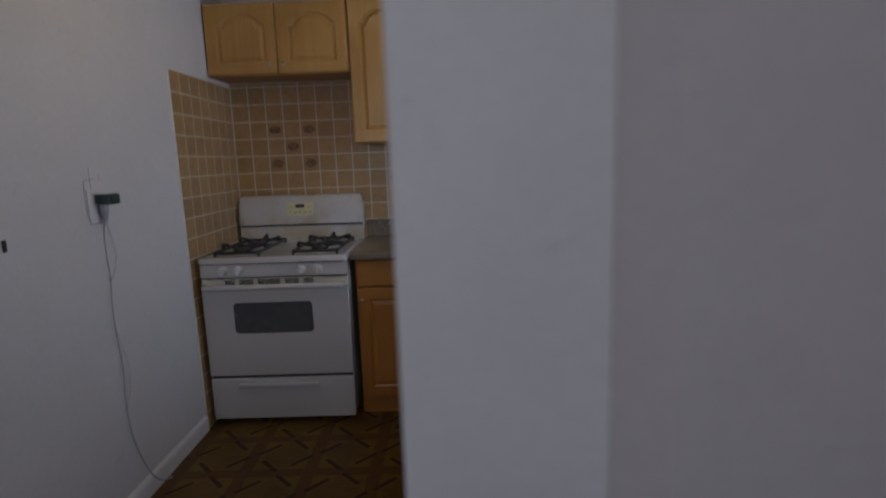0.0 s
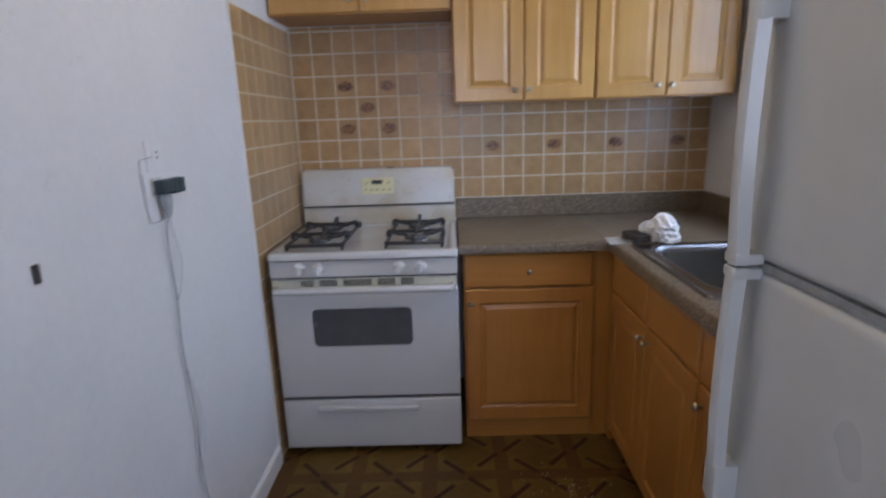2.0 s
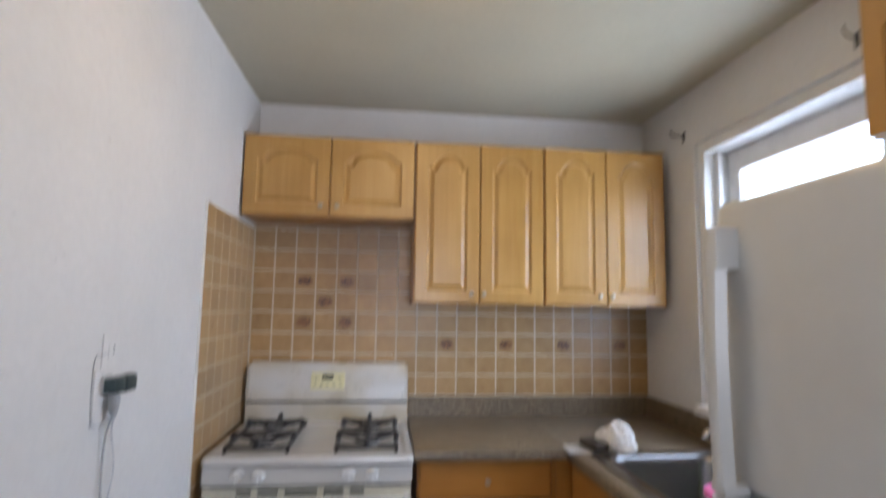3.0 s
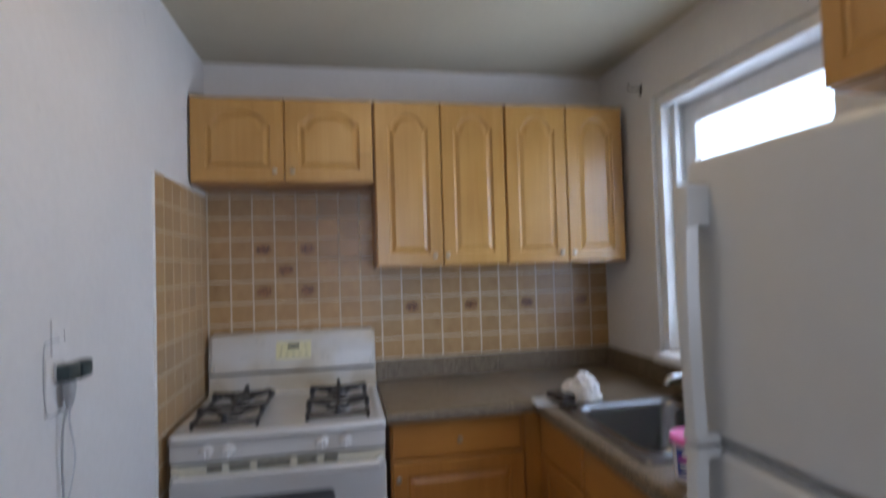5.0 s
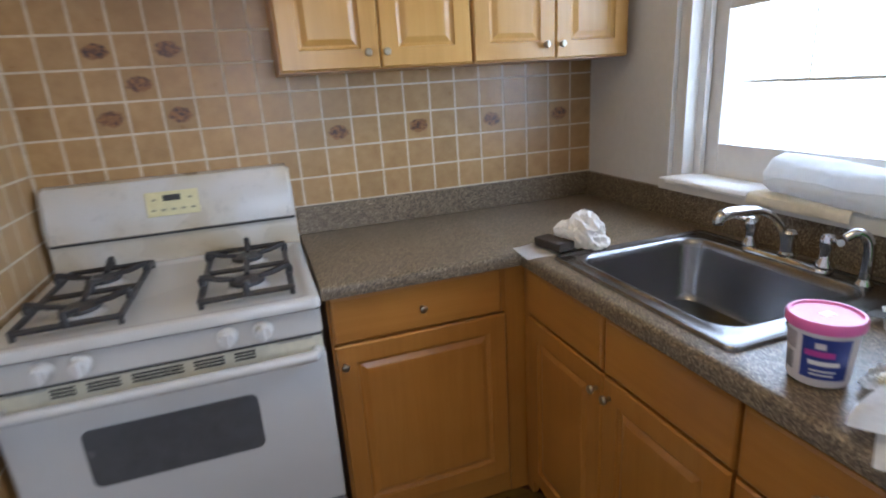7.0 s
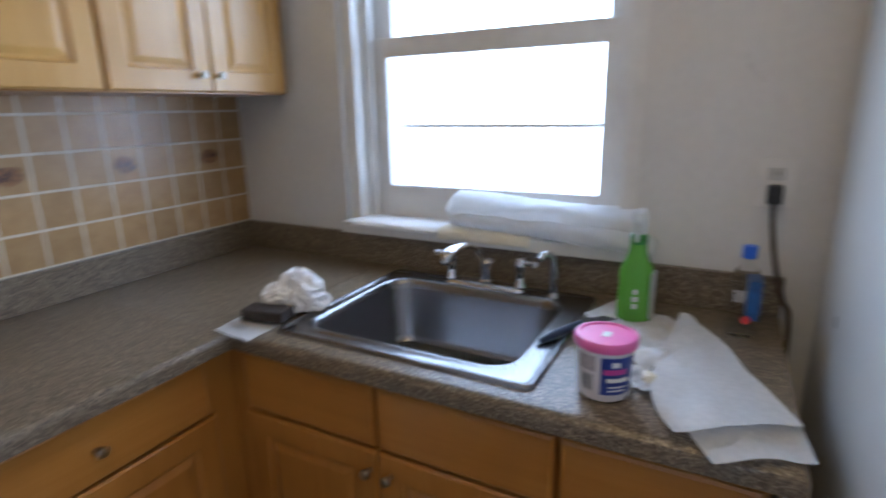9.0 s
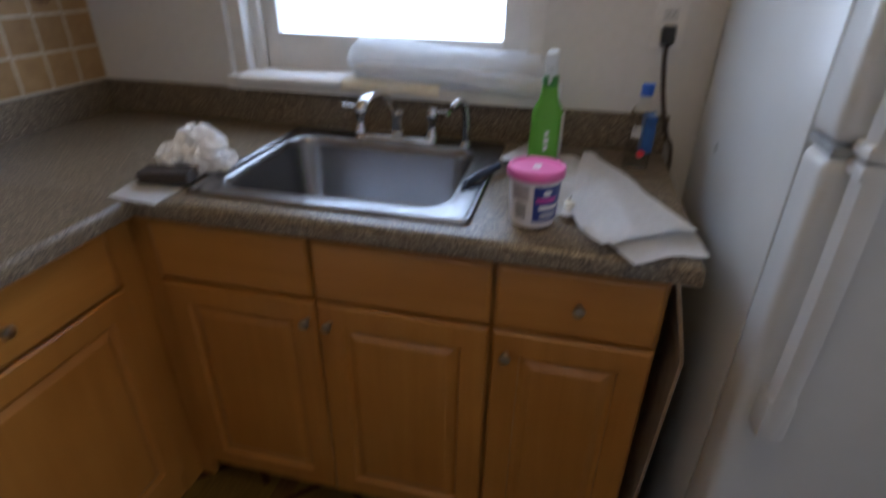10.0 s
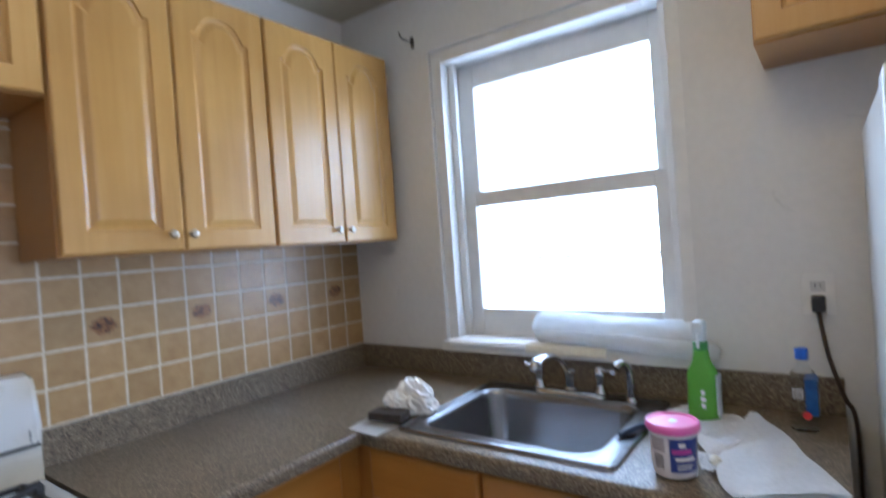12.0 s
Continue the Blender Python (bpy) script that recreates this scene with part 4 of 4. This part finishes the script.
# ---- things on the window wall ----
def window_wall_things():
    o = thing("wall_outlet", (W, -1.746, 1.25), "white outlet plate with one cord plugged in", "outlet", "outlets")
    part("plate", box(W - 0.006, W, -1.784, -1.708, 1.185, 1.30, 0.002), TRIM, o)
    for z in (1.222, 1.263):
        k = part("socket", box(W - 0.008, W - 0.006, -1.763, -1.729, z - 0.014, z + 0.014, 0.001), ENAMEL, o)
        for dy in (-0.007, 0.005):
            part("slot", box(W - 0.0085, W - 0.008, -1.746 + dy, -1.744 + dy, z - 0.003, z + 0.007), BLACK, k)
    c = thing("power_cord", (W - 0.02, -1.75, 1.2), "dark brown cord hanging behind the worktop", "cord")
    part("plug", box(W - 0.04, W - 0.0085, -1.762, -1.730, 1.195, 1.24, 0.007), BLACK, c, smooth=True)
    part("cable", tube([(W - 0.025, -1.746, 1.20), (W - 0.022, -1.75, 1.15), (W - 0.026, -1.765, 1.06), (W - 0.028, -1.79, 0.97), (W - 0.03, -1.812, 0.9), (W - 0.03, -1.815, 0.6), (W - 0.03, -1.82, 0.3)], 0.0055, 8), CORD_BROWN, c, smooth=True)
    board = rings([[(1.452, y, 0.0) for y in (-1.785, -1.778)] + [(2.0, y, 0.0) for y in (-1.778, -1.785)],
                   [(1.42, y, 0.70) for y in (-1.802, -1.795)] + [(2.0, y, 0.70) for y in (-1.795, -1.802)],
                   [(1.44, y, 0.86) for y in (-1.765, -1.758)] + [(2.0, y, 0.86) for y in (-1.758, -1.765)]])
    solid("fibreboard_sheet", board, CARDBOARD, "thin brown fibreboard sheet beside the base cabinet", "board")


window_wall_things()


# ---- loose things on the worktop ----


def sheet(corners, nx=22, ny=22, lift=0.004, wave=0.006, seed=1.0, thick=0.0016, scale=16):
    """A limp sheet over four corner points, with soft folds and a little thickness."""
    a, b, c, d = [Vector(p) for p in corners]
    bm = bmesh.new()
    grid = []
    for i in range(nx + 1):
        row = []
        for j in range(ny + 1):
            s, t = i / nx, j / ny
            p = a * (1 - s) * (1 - t) + b * s * (1 - t) + c * s * t + d * (1 - s) * t
            q = Vector((p.x * scale, p.y * scale, seed * 7))
            p.z += lift + wave * (0.5 + 0.9 * noise.noise(q)) + 0.25 * wave * noise.noise(q * 3.1)
            row.append(bm.verts.new(p))
        grid.append(row)
    for i in range(nx):
        for j in range(ny):
            bm.faces.new((grid[i][j], grid[i + 1][j], grid[i + 1][j + 1], grid[i][j + 1]))
    bmesh.ops.solidify(bm, geom=bm.faces[:], thickness=thick)
    return bm


def along(line, s):
    """The point at the share s of a line of points, with rounded corners."""
    n = len(line) - 1
    i = min(int(s * n), n - 1)
    f = s * n - i
    p = [Vector(line[max(0, min(n, i + k))]) for k in (-1, 0, 1, 2)]
    return 0.5 * (2 * p[1] + (p[2] - p[0]) * f + (2 * p[0] - 5 * p[1] + 4 * p[2] - p[3]) * f ** 2 + (3 * p[1] - p[0] - 3 * p[2] + p[3]) * f ** 3)


def draped(left, right, z, seed, wave, curl, nx=34, ny=22, thick=0.0014):
    """A limp paper between two side lines, with soft folds and a curling front."""
    bm = bmesh.new()
    grid = []
    for i in range(nx + 1):
        a, b = along(left, i / nx), along(right, i / nx)
        row = []
        for j in range(ny + 1):
            s, t = i / nx, j / ny
            p = a.lerp(b, t)
            q = Vector((p.x * 8, p.y * 14, seed * 7))
            h = wave * (0.55 + 0.8 * noise.noise(q)) + 0.0012 * noise.noise(q * 4) + 0.007 * math.sin(math.pi * t) ** 2
            h += curl * max(0, s - 0.72) / 0.28 * (1 - t)
            row.append(bm.verts.new((p.x, p.y, z + max(0.0, h))))
        grid.append(row)
    for i in range(nx):
        for j in range(ny):
            bm.faces.new((grid[i][j], grid[i + 1][j], grid[i + 1][j + 1], grid[i][j + 1]))
    bmesh.ops.solidify(bm, geom=bm.faces[:], thickness=thick)
    return bm


def worktop_things():
    z = 0.9145
    # paper, sponge and crumpled towel left of the sink
    solid("paper_sheet", sheet([(1.40, -0.585, z), (1.385, -0.715, z), (1.56, -0.70, z), (1.60, -0.56, z)], 14, 14, 0.001, 0.004, 2.0, 0.0012), PAPER, "flat white paper towel on the worktop", "paper towel")
    sp = box(1.475, 1.535, -0.715, -0.60, z + 0.009, z + 0.036, 0.004, 2)
    sp.transform(Matrix.Translation((1.505, -0.66, 0)) @ Matrix.Rotation(radians(12), 4, "Z") @ Matrix.Translation((-1.505, 0.66, 0)))
    solid("sanding_sponge", sp, SPONGE, "dark brown sanding sponge on a paper towel", "sponge")
    ball = bmesh.new()
    for mid, size, seed in (((1.600, -0.682, 0.050), (0.048, 0.056, 0.056), 0.0), ((1.562, -0.640, 0.047), (0.036, 0.038, 0.030), 6.0), ((1.612, -0.720, 0.028), (0.036, 0.034, 0.026), 11.0)):
        lobe = bmesh.new()
        bmesh.ops.create_icosphere(lobe, subdivisions=5, radius=1)
        for v in lobe.verts:
            d = v.co.normalized()
            q = d + Vector((seed, 0, 0)) + 0.4 * Vector((noise.noise(d * 1.6), noise.noise(d * 1.6 + Vector((9, 0, 0))), noise.noise(d * 1.6 + Vector((0, 9, 0)))))
            fold = 1 - abs(noise.noise(q * 1.5 + Vector((4, 2, 0)))) * 2.4
            crease = 1 - abs(noise.noise(q * 3.3 + Vector((1, 7, 3)))) * 2.2
            f = 0.84 + 0.28 * fold + 0.13 * crease + 0.03 * noise.noise(q * 11)
            v.co = Vector([m + e * c * f for m, e, c in zip(mid, size, d)]) + Vector((0, 0, z))
            v.co.z = max(v.co.z, z + 0.006)
        merge(ball, lobe)
    solid("crumpled_towel", ball, PAPER, "crumpled white paper towel beside the sink", "paper towel", smooth=True)

    # tub of filler
    at = (1.515, -1.482, z + 0.004)
    t = thing("filler_tub", at, "white plastic filler tub with pink lid and blue label", "tub")
    part("pot", lathe([(0.040, 0.0), (0.043, 0.002), (0.0445, 0.01), (0.0495, 0.096), (0.052, 0.098), (0.052, 0.106)], at, 36), TUB, t, smooth=True)
    lid = part("lid", lathe([(0.0545, 0.097), (0.0555, 0.099), (0.0555, 0.112), (0.0535, 0.115), (0.049, 0.115), (0.047, 0.112), (0.010, 0.1115)], at, 36), PINK, t, "pink plastic lid", smooth=True)

    def wrap(a0, a1, h0, h1, proud, n=10):
        loops = []
        for h in (h0, h1):
            r = 0.0445 + (0.0495 - 0.0445) * (h - 0.01) / 0.086 + proud
            loops.append([Vector(at) + Vector((r * math.cos(radians(a0 + (a1 - a0) * i / n)), r * math.sin(radians(a0 + (a1 - a0) * i / n)), h)) for i in range(n + 1)])
        return rings(loops, close=False, cap0=False, cap1=False)

    lab = part("label", wrap(183, 265, 0.016, 0.088, 0.0006), NAVY, t, "navy blue label")
    part("print", wrap(189, 238, 0.056, 0.066, 0.001), MAGENTA, lab)
    part("print", wrap(205, 222, 0.070, 0.080, 0.001), WHITE_INK, lab)
    part("print", wrap(196, 248, 0.041, 0.049, 0.001), WHITE_INK, lab)
    part("print", wrap(200, 244, 0.030, 0.033, 0.001), WHITE_INK, lab)
    part("print", wrap(200, 240, 0.023, 0.026, 0.001), WHITE_INK, lab)
    side = part("label", wrap(128, 172, 0.058, 0.088, 0.0006), GREY_INK, t, "small grey printed text block")
    for i in range(7):
        part("bar", wrap(140 + i * 4, 142 + i * 4, 0.020, 0.052, 0.0008, 2), BLACK_INK, side)
    part("sticker", box(1.505, 1.528, -1.49, -1.476, at[2] + 0.1118, at[2] + 0.1122), WHITE_INK, lid)

    # spread paper towels
    solid("paper_towel", sheet([(1.99, -1.42, z), (1.84, -1.37, z), (1.62, -1.54, z), (1.83, -1.66, z)], 26, 30, 0.002, 0.024, 3.0, scale=12), PAPER, "white paper towel spread on the worktop", "paper towel", "towels by the sink")
    solid("paper_towel", draped([(1.90, -1.60), (1.62, -1.575), (1.49, -1.60), (1.364, -1.668)], [(1.87, -1.63), (1.74, -1.70), (1.58, -1.775), (1.442, -1.803)], z + 0.003, 5.0, 0.008, 0.004), PAPER, "white folded paper towel hanging over the worktop edge", "paper towel", "towels by the sink")
    solid("paper_towel", draped([(1.95, -1.578), (1.63, -1.556), (1.49, -1.57), (1.392, -1.612)], [(1.875, -1.625), (1.81, -1.668), (1.66, -1.722), (1.512, -1.79)], z + 0.014, 5.3, 0.010, 0.012), PAPER, "white folded paper towel lying on another", "paper towel", "towels by the sink")
    solid("paper_towel", sheet([(1.625, -1.505, z), (1.535, -1.53, z), (1.525, -1.565, z), (1.60, -1.60, z)], 16, 16, 0.001, 0.022, 7.0, scale=38), PAPER, "small crumpled white paper towel behind the tub", "paper towel", "towels by the sink")

    # putty knife on the sink's edge
    k = thing("putty_knife", (1.75, -1.35, z + 0.01), "putty knife with dark blue handle on the sink rim", "putty knife")
    hd = tube([(1.655, -1.318, z + 0.012), (1.69, -1.335, z + 0.016), (1.735, -1.358, z + 0.019), (1.775, -1.378, z + 0.020)], [0.007, 0.0105, 0.009, 0.008], 10)
    part("handle", hd, DARK_BLUE, k, "dark blue plastic handle", smooth=True)
    bl = rings([[(1.775, -1.371, z + 0.0185), (1.772, -1.386, z + 0.0185), (1.772, -1.386, z + 0.0200), (1.775, -1.371, z + 0.0200)],
                [(1.862, -1.385, z + 0.016), (1.842, -1.448, z + 0.016), (1.842, -1.448, z + 0.0168), (1.862, -1.385, z + 0.0168)]])
    part("blade", bl, STEEL, k, "steel blade")

    # spray bottle
    at = Vector((1.895, -1.476, z))
    b = thing("spray_bottle", at, "green translucent spray bottle with white nozzle", "spray bottle")
    loops = []
    for h, rx, ry in ((0, 0.025, 0.036), (0.004, 0.028, 0.040), (0.05, 0.0285, 0.040), (0.095, 0.027, 0.038), (0.125, 0.0265, 0.0385), (0.142, 0.0245, 0.034), (0.155, 0.021, 0.026), (0.172, 0.0185, 0.021), (0.20, 0.0165, 0.0175)):
        loops.append([at + Vector((x, y, h)) for x, y in rounded(-rx, rx, -ry, ry, min(rx, ry) * 0.8, 5)])
    part("bottle", rings(loops), GREEN_SOLID, b, smooth=True)
    part("collar", lathe([(0.0185, 0.194), (0.020, 0.197), (0.020, 0.203), (0.0185, 0.205), (0.020, 0.207), (0.020, 0.214), (0.0185, 0.217), (0.014, 0.220)], at, 24), GREEN_DARK, b, smooth=True)
    loops = [[at + Vector((x, y, h)) for x, y in rounded(-0.016 - fx, 0.016 + bx, -wy, wy, 0.006)] for h, fx, bx, wy in ((0.219, 0.0, 0.0, 0.014), (0.232, 0.004, 0.002, 0.0145), (0.245, 0.014, 0.004, 0.015), (0.262, 0.020, 0.005, 0.0155), (0.272, 0.018, 0.003, 0.014), (0.276, 0.012, -0.002, 0.010))]
    head = part("nozzle", rings(loops), MILKY, b, "milky white spray nozzle", smooth=True)
    part("trigger", tube([at + Vector((-0.024, 0, 0.243)), at + Vector((-0.033, 0, 0.226)), at + Vector((-0.034, 0, 0.205))], [0.006, 0.005, 0.004], 8, 4), MILKY, head, smooth=True)
    part("label", box(at.x - 0.0235, at.x + 0.0235, at.y - 0.0425, at.y - 0.036, at.z + 0.018, at.z + 0.128, 0.003), MILKY, b, "pale translucent back label", smooth=True)
    for i, (h, d) in enumerate(((0.082, 0.009), (0.064, 0.012), (0.046, 0.010))):
        part("print", box(at.x - 0.0300, at.x - 0.0284, at.y - 0.004 - d / 2, at.y - 0.004 + d / 2, at.z + h - 0.006, at.z + h + 0.006), WHITE_INK, b)

    # water bottle
    at = Vector((1.915, -1.706, z))
    w = thing("water_bottle", at, "clear square water bottle with blue label and cap", "water bottle")
    loops = []
    for h, r in ((0, 0.024), (0.004, 0.029), (0.05, 0.030), (0.125, 0.030), (0.145, 0.026), (0.160, 0.016), (0.172, 0.0125), (0.186, 0.0125)):
        loops.append([at + Vector((x, y, h)) for x, y in rounded(-r, r, -r, r, r * 0.55, 5)])
    part("bottle", rings(loops), CLEAR, w, smooth=True)
    part("cap", lathe([(0.0145, 0.180), (0.015, 0.182), (0.015, 0.206), (0.0135, 0.208), (0.004, 0.208)], at, 24), BLUE, w, "blue screw cap", smooth=True)
    film = box(at.x - 0.0308, at.x + 0.0308, at.y - 0.0308, at.y - 0.004, at.z + 0.045, at.z + 0.135, 0.001)
    part("label", film, SKY_BLUE, w, "blue printed label")
    for dy in (0.020, 0.0135, 0.008, 0.002):
        part("print", box(at.x - 0.0318, at.x - 0.0306, at.y + dy - 0.0014, at.y + dy + 0.0014, at.z + 0.084, at.z + 0.112), WHITE_INK, w)
    part("print", lathe([(0.010, 0), (0.010, 0.0008)], (at.x - 0.0311, at.y - 0.006, at.z + 0.045), 14, "-x"), RED, w)

    # on the sill: folded paper and a roll of plastic wrap
    def lip(y0, y1, drop, seed, n=30, thick=0.003):
        """Paper that lies on the sill and bends down over its front."""
        loops = []
        for i in range(n + 1):
            y = y0 + (y1 - y0) * i / n
            wob = [0.004 * noise.noise(Vector((y * 11, k * 1.7, seed))) for k in range(6)]
            out = [(2.19, 1.0615), (2.12, 1.064 + abs(wob[0])), (2.06, 1.066 + abs(wob[1])), (2.028 + wob[2], 1.0655), (2.019 + wob[3], 1.060), (2.015 + wob[4] * 0.5, 1.060 - drop * 0.6), (2.016 + wob[5] * 0.5, 1.060 - drop)]
            under = [(x + thick * (0.2 if k < 4 else 1), z - thick) for k, (x, z) in enumerate(out)][::-1]
            loops.append([(x, y, z) for x, z in out + under])
        return rings(loops)

    solid("folded_paper", lip(-0.535, -0.868, 0.012, 4.0), PAPER, "white folded paper lying on the window sill", "paper", smooth=True)
    solid("folded_paper", lip(-0.87, -1.165, 0.024, 9.0), CREAM_PAPER, "cream folded paper bent over the front of the sill", "paper", smooth=True)
    wrap_roll = thing("plastic_wrap", (2.1, -1.16, 1.066), "loose roll of white plastic wrap on the sill", "plastic wrap")

    def limp(y0, y1, line, seed, n=32, steps=54, flat=1.25):
        """A limp roll between two ends; line gives the middle's x, its height and the radius along it."""
        loops = []
        for i in range(steps + 1):
            s = i / steps
            y = y0 + (y1 - y0) * s
            cx, cz, rad = line(s)
            rad *= 0.45 + 0.55 * min(1, s / 0.05, (1 - s) / 0.03 + 0.25)
            ring = []
            for k2 in range(n):
                a = 2 * math.pi * k2 / n
                q = Vector((math.cos(a) * 1.4 + seed, y * 8, math.sin(a) * 1.4))
                rr = rad * (1 + 0.16 * noise.noise(q) + 0.08 * noise.noise(q * 3.1) + 0.03 * noise.noise(q * 8))
                x, h = cx + rr * flat * math.cos(a), cz + rr * math.sin(a)
                ring.append((x, y, max(1.069 if x > 2.026 else 1.03, h)))
            loops.append(ring)
        return rings(loops)

    part("roll", limp(-0.872, -1.455, lambda s: (2.108 - 0.02 * s, 1.118 - 0.014 * s, 0.056 - 0.010 * s), 0.0), FOAM, wrap_roll, smooth="all")
    part("loose_fold", limp(-0.90, -1.50, lambda s: (2.052 - 0.022 * s, 1.098 - 0.026 * s, 0.023 + 0.006 * s), 5.0, n=20), FOAM, wrap_roll, smooth="all")

    # crumb of dried filler on the small towel
    crumb = bmesh.new()
    bmesh.ops.create_icosphere(crumb, subdivisions=3, radius=1)
    for v in crumb.verts:
        d = v.co.normalized()
        f = 1 + 0.5 * noise.noise(d * 2.5 + Vector((3, 3, 1)))
        v.co = Vector((1.572 + 0.016 * d.x * f, -1.553 + 0.011 * d.y * f, z + 0.020 + 0.010 * d.z * f))
    solid("paper_scrap", crumb, CREAM_PAPER, "small crumpled cream paper scrap behind the tub", "paper", smooth=True)


worktop_things()


def floor_crumbs():
    bm = bmesh.new()
    rng = random.Random(4)
    for i in range(60):
        x, y = rng.gauss(1.17, 0.08), rng.gauss(-0.95, 0.08)
        if x > 1.46 or y > -0.62:
            continue
        r = rng.uniform(0.0008, 0.0022)
        merge(bm, box(x - r, x + r, y - r * rng.uniform(0.5, 1), y + r, 0.0, r * rng.uniform(0.5, 1.1)))
    solid("plaster_crumbs", bm, GROUT, "scattered pale plaster crumbs on the floor", "debris", kind="stuff")


floor_crumbs()


# ---- outside the window ----
def outside():
    solid("ground", box(-400, 400, -400, 400, -6.4, -6.2), ASPHALT, "grey concrete yard and ground", "ground", kind="structure")
    h = thing("apartment_building", (15, -6, -6.2), "pale stucco building across the yard in sunlight", "building")
    wall = box(15, 25, -22, 14, -6.2, 2.6)
    part("wall", wall, RENDER_COAT, h)
    part("roof", box(14.8, 25.2, -22.2, 14.2, 2.6, 2.9, 0.03), ROOFING, h)
    for fz in (-4.6, -1.6, 0.6):
        for i in range(10):
            y = -19.5 + i * 3.4
            w = part("window", box(14.94, 15.02, y, y + 1.2, fz, fz + 1.35), TRIM, h)
            part("pane", box(14.93, 14.945, y + 0.08, y + 1.12, fz + 0.08, fz + 1.27), FAR_PANE, w)


outside()


# ---- wall tiles ----
S, TX0, TZ = 0.1031, 0.0079, 1.0182          # pitch, first column's edge, lowest row's edge above the worktop
JOINT, THICK = 0.0042, 0.0022
TILE_MESH = {}


def tile_mesh(w, h, motif):
    key = (round(w, 4), round(h, 4), motif)
    if key not in TILE_MESH:
        a, b, t = w / 2, h / 2, THICK
        bm = rings([[(-a, 0, -b), (a, 0, -b), (a, 0, b), (-a, 0, b)], [(-a, -t + 0.0018, -b), (a, -t + 0.0018, -b), (a, -t + 0.0018, b), (-a, -t + 0.0018, b)],
                    [(-a + 0.002, -t, -b + 0.002), (a - 0.002, -t, -b + 0.002), (a - 0.002, -t, b - 0.002), (-a + 0.002, -t, b - 0.002)]], cap0=False)
        me = bpy.data.meshes.new("tile")
        bm.to_mesh(me)
        bm.free()
        me.materials.append(TILE_MOTIF if motif else TILE)
        TILE_MESH[key] = me
    return TILE_MESH[key]


def lay(parent, m, u0, u1, v0, v1, motif=False):
    ob = new("tile", tile_mesh(u1 - u0 - JOINT, v1 - v0 - JOINT, motif))
    lean = random.uniform(-0.25, 0.25), random.uniform(-0.25, 0.25)
    ob.matrix_world = m @ pose((u0 + u1) / 2, -0.003, (v0 + v1) / 2, lean[0], 0, lean[1])
    ob.parent = parent


def tiling():
    z_under, z_hood = 1.479, 1.866
    part("grout", box(0.001, 0.796, -0.0047, 0, 0.86, z_hood), GROUT, BACK)
    part("grout", box(0.7962, W - 0.001, -0.0047, 0, 1.017, 1.50), GROUT, BACK)
    motifs = {(2, 5), (4, 5), (3, 4), (2, 3), (4, 3), (9, 2), (12, 2), (15, 2), (18, 2)}
    for c in range(20):
        u0, u1 = TX0 + c * S, min(TX0 + (c + 1) * S, W - 0.001)
        for r in range(-1, 9):
            v0, v1 = TZ + r * S, TZ + (r + 1) * S
            if c >= 8:
                v1 = min(v1, z_under + 0.02)
            v1 = min(v1, z_hood)
            if v1 - v0 < 0.015 or (r < 0 and c > 7):
                continue
            lay(BACK, Matrix(), u0, u1, v0, v1, (c, r) in motifs)
    turn = Matrix.Rotation(radians(90), 4, "Z")        # faces +x, runs towards +y
    part("grout", box(0, 0.0047, -0.7295, -0.008, 0, 1.843), GROUT, LEFT)
    part("tile_edge", box(0, 0.0085, -0.735, -0.7297, 0, 1.848, 0.0015), TRIM, LEFT)
    for c in range(7):
        u1 = -0.0075 - c * S
        for r in range(-10, 8):
            v0, v1 = max(TZ + r * S, 0.0), TZ + (r + 1) * S
            if v1 - v0 > 0.012:
                lay(LEFT, turn, u1 - S, u1, v0, v1)


tiling()
